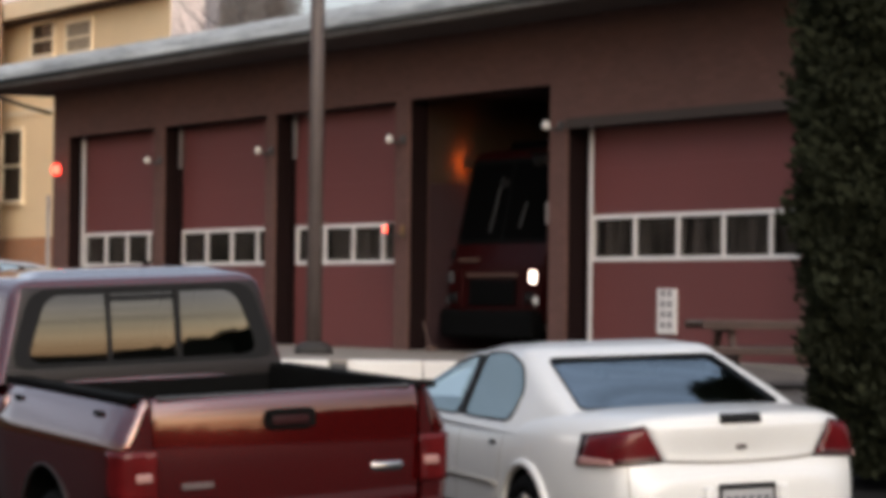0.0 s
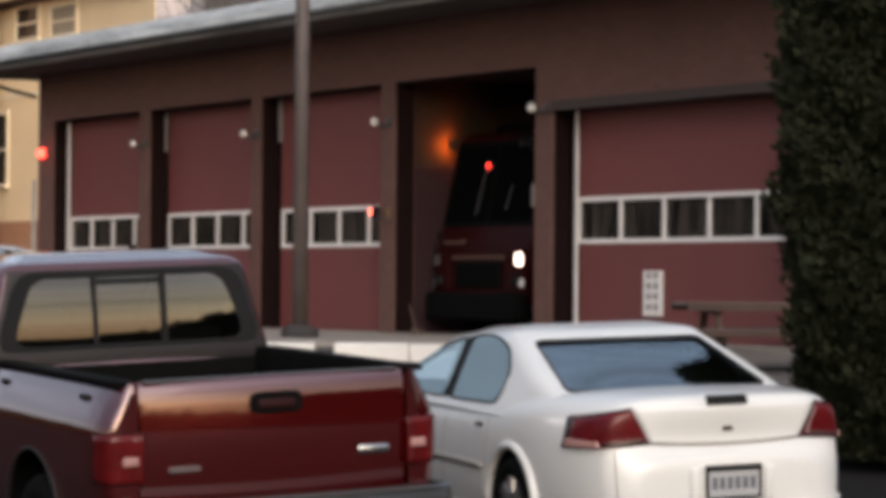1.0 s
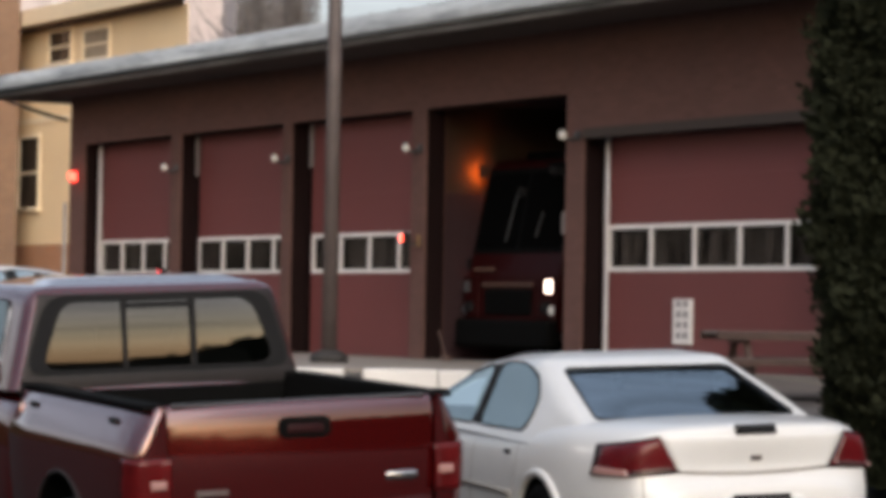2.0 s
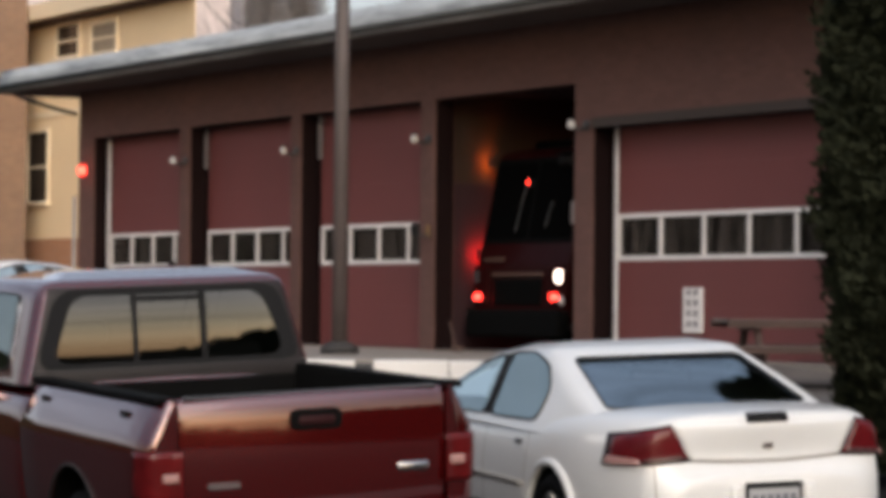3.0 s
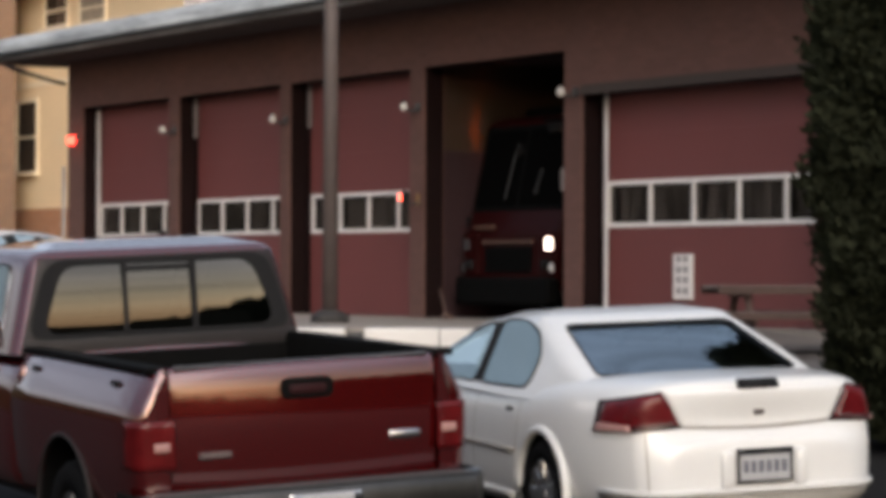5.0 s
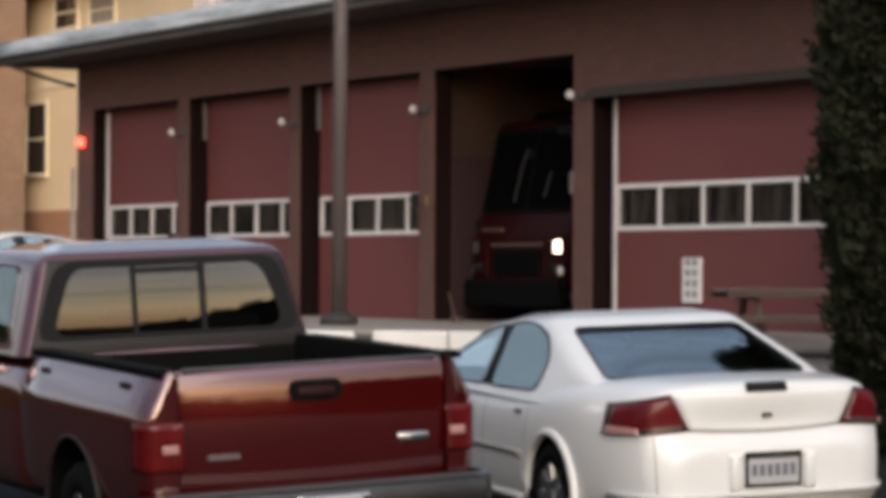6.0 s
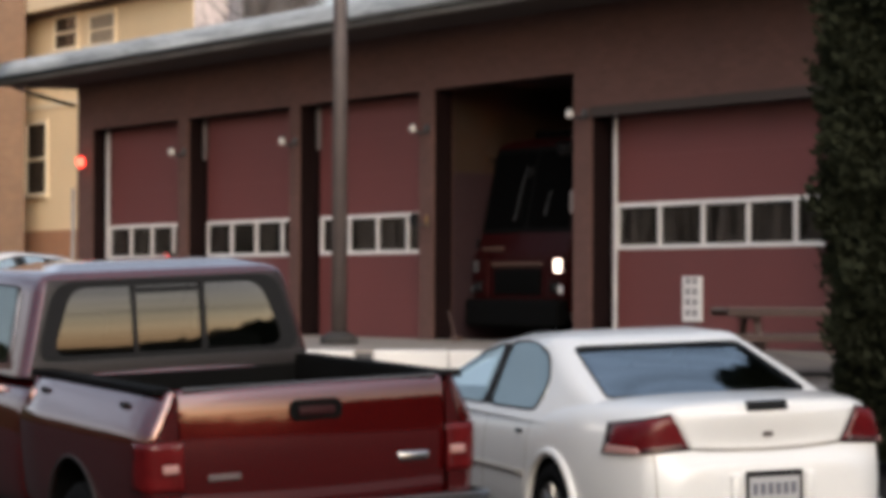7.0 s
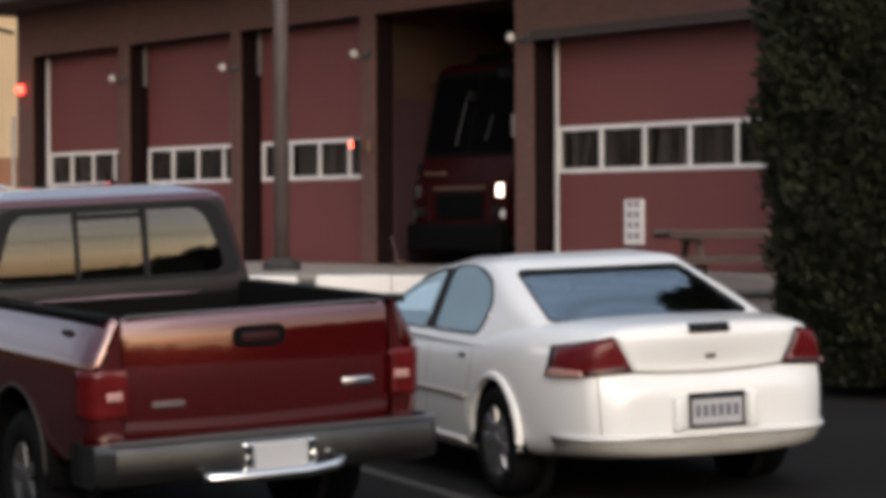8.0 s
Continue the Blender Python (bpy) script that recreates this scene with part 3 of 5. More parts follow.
def bowed_pane(c, n, sag):
    """A pane that bows outwards from its lower to its upper edge."""
    bm = bmesh.new()
    rows = []
    for j in range(17):
        v = j / 16
        rows.append([bm.verts.new((1 - v) * ((1 - u) * c[0] + u * c[1]) + v * ((1 - u) * c[3] + u * c[2]) + n * (sag * (1 - (2 * v - 1) ** 2) - 0.004)) for u in (0, 0.25, 0.5, 0.75, 1)])
    for a, b in zip(rows, rows[1:]):
        for i in range(4):
            bm.faces.new((a[i], a[i + 1], b[i + 1], b[i]))
    return bm


def prism_ring(outline, n, width, thick):
    mid = sum(outline, Vector()) / len(outline)
    bm = bmesh.new()
    inner = [p + (mid - p).normalized() * width for p in outline]
    rings = []
    for pts, off in ((outline, -thick), (outline, thick), (inner, thick), (inner, -thick)):
        rings.append([bm.verts.new(p + n * off) for p in pts])
    m = len(outline)
    for a, b in zip(rings, rings[1:] + rings[:1]):
        for k in range(m):
            bm.faces.new((a[k], a[(k + 1) % m], b[(k + 1) % m], b[k]))
    return bm


def patch(body, parent, name, corners, way, mat, label="", lift=0.006, cols=12, rows=8, thick=0.012, bow=0.0):
    """A thin piece that lies on a body: a four-cornered net thrown at it along a direction, in the vehicle's own space."""
    bpy.context.view_layer.update()
    way = Vector(way).normalized()
    c = [Vector(p) for p in corners]
    bm = bmesh.new()
    grid = []
    for j in range(rows + 1):
        v = j / rows
        line = []
        for i in range(cols + 1):
            u = i / cols
            p = (1 - v) * ((1 - u) * c[0] + u * c[1]) + v * ((1 - u) * c[3] + u * c[2])
            p.z -= bow * (1 - v) * (1 - (2 * u - 1) ** 2)
            hit, place, normal, _ = body.ray_cast(p - way * 1.0, way)
            line.append(bm.verts.new(place + normal * lift if hit else p))
        grid.append(line)
    for a, b in zip(grid, grid[1:]):
        for i in range(cols):
            bm.faces.new((a[i], a[i + 1], b[i + 1], b[i]))
    ob = part(name, bm, mat, parent, label, True)
    sol = ob.modifiers.new("thick", 'SOLIDIFY')
    sol.thickness, sol.offset = thick, 0
    return baked(ob)


def arch(x, y, z, r):
    """A wheel-arch cutter that reaches in from the flank."""
    s = -1 if x < 0 else 1
    bm = lathe([(x + s * 0.3, r), (x - s * 0.28, r)], 40)
    bmesh.ops.translate(bm, verts=bm.verts, vec=(0, y, z))
    return bm


def arch_lip(parent, x, y, z, r, mat, w=0.035):
    pts = [(x, y + r * math.cos(a), z + r * math.sin(a)) for a in (radians(-4 + 188 * k / 26) for k in range(27))]
    return part("arch_lip", tube(pts, w, 8), mat, parent, smooth=True)


def sedan(at):
    car = thing("sedan", "white four-door sedan parked on the asphalt", "car", at)
    st = [(0.0, 0.50, 0.66, 0.30), (0.02, 0.585, 0.69, 0.29), (0.06, 0.655, 0.72, 0.285), (0.095, 0.695, 0.775, 0.28), (0.125, 0.718, 0.93, 0.28), (0.148, 0.73, 0.995, 0.275), (0.18, 0.745, 1.012, 0.27), (0.3, 0.795, 1.022, 0.26),
          (0.6, 0.86, 1.022, 0.24), (0.95, 0.886, 1.005, 0.20), (1.5, 0.892, 0.935, 0.16), (2.4, 0.892, 0.908, 0.15), (3.3, 0.89, 0.895, 0.15), (3.7, 0.886, 0.90, 0.18), (4.2, 0.868, 0.87, 0.22), (4.6, 0.80, 0.77, 0.26), (4.78, 0.64, 0.66, 0.30), (4.84, 0.45, 0.60, 0.34)]
    body = part("body", smooth_loft([(y, flank(w, zt, zb) if 0.9 < y < 4.0 else section(w, zt, zb)) for y, w, zt, zb in st]), M_WHITECAR, car, smooth=True)
    sub = body.modifiers.new("round", 'SUBSURF')
    sub.levels = sub.render_levels = 2
    baked(body)
    # the boot lid's trailing edge stands out over the panel below it, most in the middle
    for v in body.data.vertices:
        if v.co.y < 0.5 and v.co.z > 0.74:
            k = min(1.0, (v.co.z - 0.74) / 0.26)
            v.co.y -= 0.115 * k * k * (3 - 2 * k) * (1 - v.co.y / 0.5) * (1 - 0.6 * min(1.0, (v.co.x / 0.62) ** 2))
    for p in body.data.polygons:
        p.use_smooth = True
    cut(body, [arch(s * 0.86, y, 0.32, 0.365) for s in (-1, 1) for y in (1.10, 3.84)])
    shell = cabin(car, "roof", M_WHITECAR, 0.366, 3.9625, 1.74, 2.80, 0.859, 0.60, 0.85, 1.315, 0.09, 0.022)
    # rear glass, side glass, windscreen; the rear pillars draw in towards the boot
    window(shell, car, ((-0.63, 0.825, 1.005), (0.63, 0.825, 1.005), (0.53, 1.57, 1.2575), (-0.53, 1.57, 1.2575)), 0.06, bulge=0.035, seal_width=0.011)
    window(shell, car, ((0.64, 3.60, 1.0), (-0.64, 3.60, 1.0), (-0.53, 2.95, 1.27), (0.53, 2.95, 1.27)), 0.06)
    for s in (-1, 1):
        def side(y, z):
            t = (z - 0.875) / 0.44
            return (s * (0.845 - 0.245 * t), y, z)
        rear = [side(1.43, 0.905), side(2.20, 0.892), side(2.31, 1.272), side(1.90, 1.283), side(1.62, 1.222), side(1.42, 1.08)]
        fore = [side(2.28, 0.892), side(3.42, 0.89), side(2.86, 1.265), side(2.39, 1.272)]
        for q in (rear, fore):
            window(shell, car, q if s < 0 else list(reversed(q)), 0.085, M_SIDEGLASS, seal_width=0.016)
    for s in (-1, 1):
        q = [Vector((s * (0.845 - 0.245 * (z - 0.875) / 0.44 + 0.006), y, z)) for y, z in ((2.19, 0.90), (2.29, 0.90), (2.395, 1.265), (2.30, 1.265))]
        part("door_pillar", sheet(q, Vector((s, 0, 0.5)), 0.004), M_BLACK, car, "black pillar between the door windows")
    bm = bmesh.new()
    bm.from_mesh(shell.data)
    for k in range(12):
        bmesh.ops.bisect_plane(bm, geom=bm.verts[:] + bm.edges[:] + bm.faces[:], plane_co=(0, 0.5 + 0.085 * k, 0), plane_no=(0, 1, 0))
    for z in (0.93, 1.0, 1.07, 1.14, 1.21):
        bmesh.ops.bisect_plane(bm, geom=bm.verts[:] + bm.edges[:] + bm.faces[:], plane_co=(0, 0, z), plane_no=(0, 0, 1))
    bm.to_mesh(shell.data)
    bm.free()
    for v in shell.data.vertices:
        if v.co.y < 1.44 and abs(v.co.x) > 0.66:
            f = min(1.0, (1.44 - v.co.y) / 0.85)
            f = f * f * (3 - 2 * f)
            v.co.x = math.copysign(0.66 + (abs(v.co.x) - 0.66) * (1 - 0.5 * f), v.co.x)
    for p in shell.data.polygons:
        p.use_smooth = True
    shell.data.set_sharp_from_angle(angle=radians(32))
    # the roof falls away towards the windscreen
    for ob in car.children:
        if ob != body:
            for v in ob.data.vertices:
                v.co.z -= 0.15 * max(0.0, v.co.y - 2.05) ** 2 * max(0.0, min(1.0, (v.co.z - 0.92) / 0.33, (3.9 - v.co.y) / 1.1))
    # cabin inside
    part("interior", boxes((-0.66, 0.66, 1.45, 3.3, 0.80, 0.912)), M_DARK, car)
    part("parcel_shelf", boxes((-0.60, 0.60, 0.95, 1.50, 0.90, 1.0), bevel=0.02), M_SEAT, car)
    for x, y in ((-0.34, 1.55), (0.34, 1.55), (-0.37, 2.45), (0.37, 2.45)):
        part("seat_back", boxes((x - 0.24, x + 0.24, y, y + 0.14, 0.91, 1.07), bevel=0.05), M_SEAT, car, smooth=True)
        part("head_rest", boxes((x - 0.13, x + 0.13, y, y + 0.10, 1.075, 1.215), bevel=0.045), M_SEAT, car, smooth=True)
    # wheels
    for x, y in ((-0.775, 1.10), (0.775, 1.10), (-0.775, 3.84), (0.775, 3.84)):
        wheel(car, x, y, 0.318, 0.205, 0.215, M_ALLOY, 9)
        part("wheel_well", lathe([(x + (0.09 if x < 0 else -0.09), 0.36), (x + (0.14 if x < 0 else -0.14), 0.36)], 30), M_BLACK, car, at=pose(0, y, 0.33))
        arch_lip(car, x * 1.124, y, 0.32, 0.375, M_WHITECAR, 0.026)
        part("arch_liner", arch_band(x - 0.095 if x < 0 else x - 0.08, 0.175, 0.362), M_SHADEBLACK, car, at=pose(0, y, 0.32))
    # lamps
    for s in (-1, 1):
        way = (-s * 0.35, 1, 0)
        bezel = [(s * 0.835, 0.40, 0.738), (s * 0.465, 0.0, 0.766), (s * 0.59, 0.0, 0.968), (s * 0.805, 0.36, 0.905)]
        patch(body, car, "lamp_bezel", bezel, way, M_GAPSHADE, "dark gap around the tail lamp", 0.004)
        q = [(s * 0.82, 0.38, 0.752), (s * 0.495, 0.0, 0.778), (s * 0.588, 0.0, 0.954), (s * 0.79, 0.34, 0.892)]
        lens = patch(body, car, "tail_lamp", q, way, M_TAIL, "red tail lamp lens", 0.014)
        patch(body, lens, "reversing_lens", [(s * 0.82, 0.38, 0.745), (s * 0.725, 0.1, 0.752), (s * 0.735, 0.1, 0.782), (s * 0.81, 0.36, 0.788)], way, M_CLEARLENS, "pale pink lower lens", 0.023)
        patch(body, lens, "lower_lens", [(s * 0.715, 0.1, 0.756), (s * 0.52, 0.0, 0.776), (s * 0.535, 0.0, 0.802), (s * 0.715, 0.1, 0.784)], way, M_SMOKED, "smoked lower lens", 0.021)
    # lid with its gap, brake lamp, badge
    patch(body, car, "lid_gap", [(-0.462, 0, 0.764), (0.452, 0, 0.764), (0.556, 0, 0.966), (-0.566, 0, 0.966)], (0, 1, 0), M_SEAM, "dark gap round the boot lid", 0.002, 24, 10, 0.006, 0.02)
    lid = patch(body, car, "boot_lid", [(-0.455, 0, 0.772), (0.445, 0, 0.772), (0.547, 0, 0.966), (-0.557, 0, 0.966)], (0, 1, 0), M_WHITECAR, "", 0.010, 24, 10, 0.014, 0.02)
    patch(body, lid, "badge", [(-0.028, 0, 0.835), (0.028, 0, 0.835), (0.028, 0, 0.858), (-0.028, 0, 0.858)], (0, 1, 0), M_BADGE, "small dull emblem", 0.028, 4, 2)
    patch(body, lid, "brake_lamp", [(-0.125, 0, 0.968), (0.115, 0, 0.968), (0.115, 0, 1.004), (-0.125, 0, 1.004)], (0, 1, 0), M_BLACK, "dark high brake lamp", 0.022, 8, 3, 0.012)
    # plate in the bumper between two raised wings
    part("plate_recess", boxes((-0.19, 0.19, -0.010, 0.10, 0.452, 0.648), bevel=0.012), M_WHITECAR, car)
    for s in (-1, 1):
        part("plate_wing", boxes((s * 0.222 - 0.035, s * 0.222 + 0.035, -0.034, 0.10, 0.432, 0.634), bevel=0.02), M_WHITECAR, car, smooth=True)
    plate = part("number_plate", boxes((-0.155, 0.155, -0.024, -0.014, 0.468, 0.622), bevel=0.004), M_PLATE, car, "pale plate in a dark frame")
    part("plate_frame", boxes((-0.168, 0.168, -0.032, -0.013, 0.614, 0.645), (-0.168, 0.168, -0.030, -0.013, 0.456, 0.470), (-0.168, -0.153, -0.030, -0.013, 0.470, 0.614), (0.153, 0.168, -0.030, -0.013, 0.470, 0.614)), M_BLACK, plate)
    for k in range(6):
        x = -0.115 + k * 0.046
        part("plate_bar", boxes((x - 0.014, x + 0.014, -0.027, -0.023, 0.512, 0.578)), M_BARS, plate)
    # bumper: seam, lower ledge, dusty skirt below it
    patch(body, car, "bumper_seam", [(-0.668, 0, 0.30), (-0.660, 0, 0.30), (-0.672, 0, 0.745), (-0.680, 0, 0.745)], (0.2, 1, 0), M_SEAM, "", 0.001, 2, 12, 0.006)
    patch(body, car, "bumper_ledge", [(-0.80, 0.0, 0.404), (0.78, 0.0, 0.404), (0.78, 0, 0.432), (-0.80, 0, 0.432)], (0, 1, 0), M_WHITECAR, "", 0.015, 30, 3, 0.024)
    patch(body, car, "valance", [(-0.77, 0.0, 0.30), (0.72, 0.0, 0.30), (0.78, 0, 0.398), (-0.80, 0, 0.398)], (0, 1, 0), M_GREYPAINT, "dusty grey lower bumper", 0.004, 28, 4)
    for s in (-1, 1):
        patch(body, car, "side_moulding", [(s * 0.9, 1.52, 0.528), (s * 0.9, 3.4, 0.528), (s * 0.9, 3.4, 0.552), (s * 0.9, 1.52, 0.552)], (-s, 0, 0), M_GREYPAINT, "grey rubbing strip", 0.005, 16, 2, 0.014)
        patch(body, car, "sill_ledge", [(s * 0.9, 1.56, 0.255), (s * 0.9, 3.38, 0.255), (s * 0.9, 3.38, 0.295), (s * 0.9, 1.56, 0.295)], (-s, 0, 0), M_WHITECAR, "", 0.012, 16, 2, 0.02)
        patch(body, car, "door_handle", [(s * 0.9, 1.57, 0.768), (s * 0.9, 1.66, 0.768), (s * 0.9, 1.66, 0.792), (s * 0.9, 1.57, 0.792)], (-s, 0, 0), M_PLASTIC, "dark recessed handle", 0.006, 4, 2, 0.012)
        patch(body, car, "door_seam", [(s * 0.9, 1.508, 0.44), (s * 0.9, 1.513, 0.44), (s * 0.9, 1.465, 0.90), (s * 0.9, 1.46, 0.90)], (-s, 0, 0), M_SEAM, "", 0.0, 2, 10, 0.004)
        patch(body, car, "door_seam", [(s * 0.9, 2.20, 0.26), (s * 0.9, 2.206, 0.26), (s * 0.9, 2.206, 0.88), (s * 0.9, 2.20, 0.88)], (-s, 0, 0), M_SEAM, "", 0.0, 2, 10, 0.004)
        part("mirror", boxes((s * 0.86 - 0.06, s * 0.86 + 0.10, 3.22, 3.34, 0.88, 0.99), bevel=0.03), M_WHITECAR, car, smooth=True)
    return car


M_SEAM = material("panel_gap", (0.30, 0.275, 0.25), 0.8, vary=0.2)
M_SMOKED = material("smoked_lens", (0.055, 0.022, 0.024), 0.25, vary=0.3, scale=8, coat=0.3)
M_GREYPAINT = material("dusty_paint", (0.29, 0.275, 0.25), 0.6, vary=0.15, scale=4)


def pickup(at):
    car = thing("pickup_truck", "dark red pickup truck with an open cargo bed", "pickup truck", at)
    # cab and bonnet
    st = [(2.08, 0.925, 1.20, 0.42), (2.10, 0.965, 1.245, 0.40), (2.3, 0.975, 1.25, 0.40), (3.2, 0.978, 1.24, 0.40), (3.75, 0.975, 1.235, 0.40), (4.3, 0.96, 1.19, 0.40), (5.0, 0.94, 1.13, 0.40), (5.3, 0.88, 1.04, 0.42), (5.42, 0.70, 0.95, 0.46)]
    cab = part("cab", smooth_loft([(y, section(w, zt, zb)) for y, w, zt, zb in st]), M_REDCAR, car, smooth=True)
    sub = cab.modifiers.new("round", 'SUBSURF')
    sub.levels = sub.render_levels = 2
    baked(cab)
    for p in cab.data.polygons:
        p.use_smooth = True
    cut(cab, [arch(s * 0.94, 4.62, 0.40, 0.45) for s in (-1, 1)])
    shell = cabin(car, "cab_roof", M_REDCAR, 2.12, 4.10, 2.18, 3.30, 0.93, 0.775, 1.225, 1.825, 0.13, 0.035)

    def back(x, z):
        t = (z - 1.225) / 0.60
        return (x, 2.12 + 0.06 * t, z)
    n_back = Vector((0, -1, 0.10)).normalized()
    whole = [Vector(back(x, z)) for x, z in ((-0.775, 1.315), (0.775, 1.315), (0.665, 1.735), (-0.665, 1.735))]
    out = rounded(whole, 0.10)
    cut(shell, [prism(out, n_back * 0.12)])
    rim = rounded([Vector(back(x, z)) for x, z in ((-0.845, 1.30), (0.845, 1.30), (0.70, 1.77), (-0.70, 1.77))], 0.13)
    part("window_seal", prism_ring(rim, n_back, 0.105, 0.008), M_BLACK, car, "broad black window surround")
    rear_window = part("rear_window", prism_ring(out, n_back, 0.012, 0.006), M_BLACK, car, "three-part sliding rear window")
    for x0, x1, zl in ((-0.76, -0.225, 0), (-0.215, 0.215, 1), (0.225, 0.76, 0)):
        lo_l = max(x0, -0.765)
        tl, tr = (max(x0, -0.655), min(x1, 0.655))
        q = [Vector(back(a, z)) for a, z in ((lo_l, 1.325), (x1, 1.325), (tr, 1.725), (tl, 1.725))]
        part("pane", bowed_pane(q, n_back, 0.007), M_TRUCKGLASS, rear_window, smooth=True, at=pose(0, 0.012 * zl, 0))
    for x in (-0.22, 0.22):
        part("slider_frame", boxes((x - 0.014, x + 0.014, -0.012, 0.012, -0.205, 0.205)), M_BLACK, rear_window, at=pose(0, 2.152, 1.525, -5.7))
    part("slider_frame", boxes((-0.22, 0.22, 2.155, 2.18, 1.69, 1.715)), M_BLACK, rear_window)
    window(shell, car, ((0.74, 3.96, 1.30), (-0.74, 3.96, 1.30), (-0.64, 3.42, 1.73), (0.64, 3.42, 1.73)), 0.07)
    for s in (-1, 1):
        def side(y, z):
            t = (z - 1.225) / 0.60
            return (s * (0.93 - 0.155 * t), y, z)
        q = [side(2.42, 1.29), side(3.72, 1.29), side(3.28, 1.74), side(2.50, 1.74)]
        window(shell, car, q if s < 0 else list(reversed(q)), 0.08)
        part("door_mirror", boxes((s * 1.06 - 0.11, s * 1.06 + 0.11, 3.50, 3.62, 1.22, 1.42), bevel=0.04), M_REDCAR, car, smooth=True)
    for p in shell.data.polygons:
        p.use_smooth = True
    shell.data.set_sharp_from_angle(angle=radians(32))
    # near-black colour on the cab's back-facing faces
    shell.data.materials.append(M_DULLBLACK)
    for p in shell.data.polygons:
        if p.normal.y < -0.8 and p.center.y < 2.3:
            p.material_index = 1
    part("interior", boxes((-0.80, 0.80, 2.30, 3.7, 1.1, 1.262)), M_DARK, car)
    part("bench_back", boxes((-0.72, 0.72, 2.42, 2.56, 1.262, 1.40), bevel=0.05), M_SEAT, car, smooth=True)
    for x in (-0.42, 0.42):
        part("head_rest", boxes((x - 0.14, x + 0.14, 2.44, 2.54, 1.405, 1.56), bevel=0.045), M_SEAT, car, smooth=True)
    # bed
    for s in (-1, 1):
        st = []
        for y, k in ((0.03, 0.915), (0.05, 0.952), (0.09, 0.972), (0.18, 0.986), (0.35, 0.994), (0.6, 0.998), (1.15, 1.0), (1.7, 1.0), (2.0, 0.998), (2.055, 0.985)):
            st.append((y, [(s * x * (k if x > 0.83 else 1), z) for x, z in ((0.78, 0.60), (0.93, 0.50), (0.965, 0.60), (0.982, 0.80), (0.988, 0.97), (0.984, 1.02), (0.962, 1.075), (0.918, 1.155), (0.880, 1.236), (0.855, 1.266), (0.80, 1.270), (0.775, 1.22))]))
        bm = bmesh.new()
        rows = [[bm.verts.new((x, y, z)) for x, z in pts] for y, pts in st]
        m = len(rows[0])
        for a, b in zip(rows, rows[1:]):
            for k in range(m):
                bm.faces.new((a[k], a[(k + 1) % m], b[(k + 1) % m], b[k]))
        bm.faces.new(rows[0])
        bm.faces.new(list(reversed(rows[-1])))
        side_ob = part("bed_side", bm, M_REDCAR, car, smooth=True)
        cut(side_ob, [arch(s * 0.94, 1.14, 0.40, 0.45)])
        for p in side_ob.data.polygons:
            p.use_smooth = True
        side_ob.data.set_sharp_from_angle(angle=radians(40))
        for y in (0.45, 1.75):
            part("stake_pocket", boxes((s * 0.895 - 0.03, s * 0.895 + 0.03, y - 0.05, y + 0.05, 1.16, 1.19), bevel=0.004), M_BLACK, car)
        lamp = patch(side_ob, car, "tail_lamp", [(s * 1.0, 0.16, 0.745), (s * 0.76, 0.0, 0.745), (s * 0.76, 0.0, 1.0), (s * 1.0, 0.12, 1.0)], (-s * 0.5, 1, 0), M_TRUCKTAIL, "red tail lamp lens", 0.004)
        patch(side_ob, lamp, "reversing_lens", [(s * 0.87, 0.035, 0.84), (s * 0.80, 0.0, 0.84), (s * 0.80, 0.0, 0.885), (s * 0.87, 0.035, 0.885)], (-s * 0.5, 1, 0), M_CLEARLENS, "pale reversing lens", 0.02, 6, 4)
    part("cab_back", boxes((-0.87, 0.87, 2.098, 2.135, 1.20, 1.302), bevel=0.008), M_DULLBLACK, car, "near-black strip under the rear window", smooth=True)
    for s in (-1, 1):
        part("bed_rail_cap", boxes((s * 0.832 - 0.064, s * 0.832 + 0.064, 0.06, 2.05, 1.246, 1.279), bevel=0.01), M_SHADEBLACK, car, "black plastic rail cap")
        part("bed_liner", boxes((s * 0.764 - 0.006, s * 0.764 + 0.006, 0.1, 2.03, 0.72, 1.252)), M_SHADEBLACK, car)
    part("bed_floor", boxes((-0.80, 0.80, 0.08, 2.06, 0.68, 0.72)), M_SHADEBLACK, car)
    part("bed_front", boxes((-0.80, 0.80, 2.03, 2.07, 0.70, 1.22), bevel=0.01), M_SHADEBLACK, car)
    part("underbody", boxes((-0.72, 0.72, 0.2, 5.2, 0.36, 0.66)), M_BLACK, car)
    # tailgate with rolled top, pressed panel and handle
    bm = bmesh.new()
    prof = ((0.085, 0.585), (0.04, 0.585), (0.026, 0.64), (0.009, 0.77), (0.0, 0.90), (0.002, 0.97), (0.0062, 1.04), (0.0118, 1.13), (0.0186, 1.222), (0.030, 1.252), (0.05, 1.267), (0.085, 1.248))
    rows = [[bm.verts.new((x, y + 0.035 * (x / 0.735) ** 2, z)) for y, z in prof] for x in (0.762 * k / 12 for k in range(-12, 13))]
    for a, b in zip(rows, rows[1:]):
        for k in range(len(prof)):
            bm.faces.new((a[k], a[(k + 1) % len(prof)], b[(k + 1) % len(prof)], b[k]))
    bm.faces.new(rows[0])
    bm.faces.new(list(reversed(rows[-1])))
    gate = part("tailgate", bm, M_REDCAR, car, smooth=True)
    gate.data.set_sharp_from_angle(angle=radians(50))
    part("gate_cap", boxes((-0.73, 0.73, 0.05, 0.10, 1.258, 1.274), bevel=0.006), M_PLASTIC, gate, "black plastic cap")
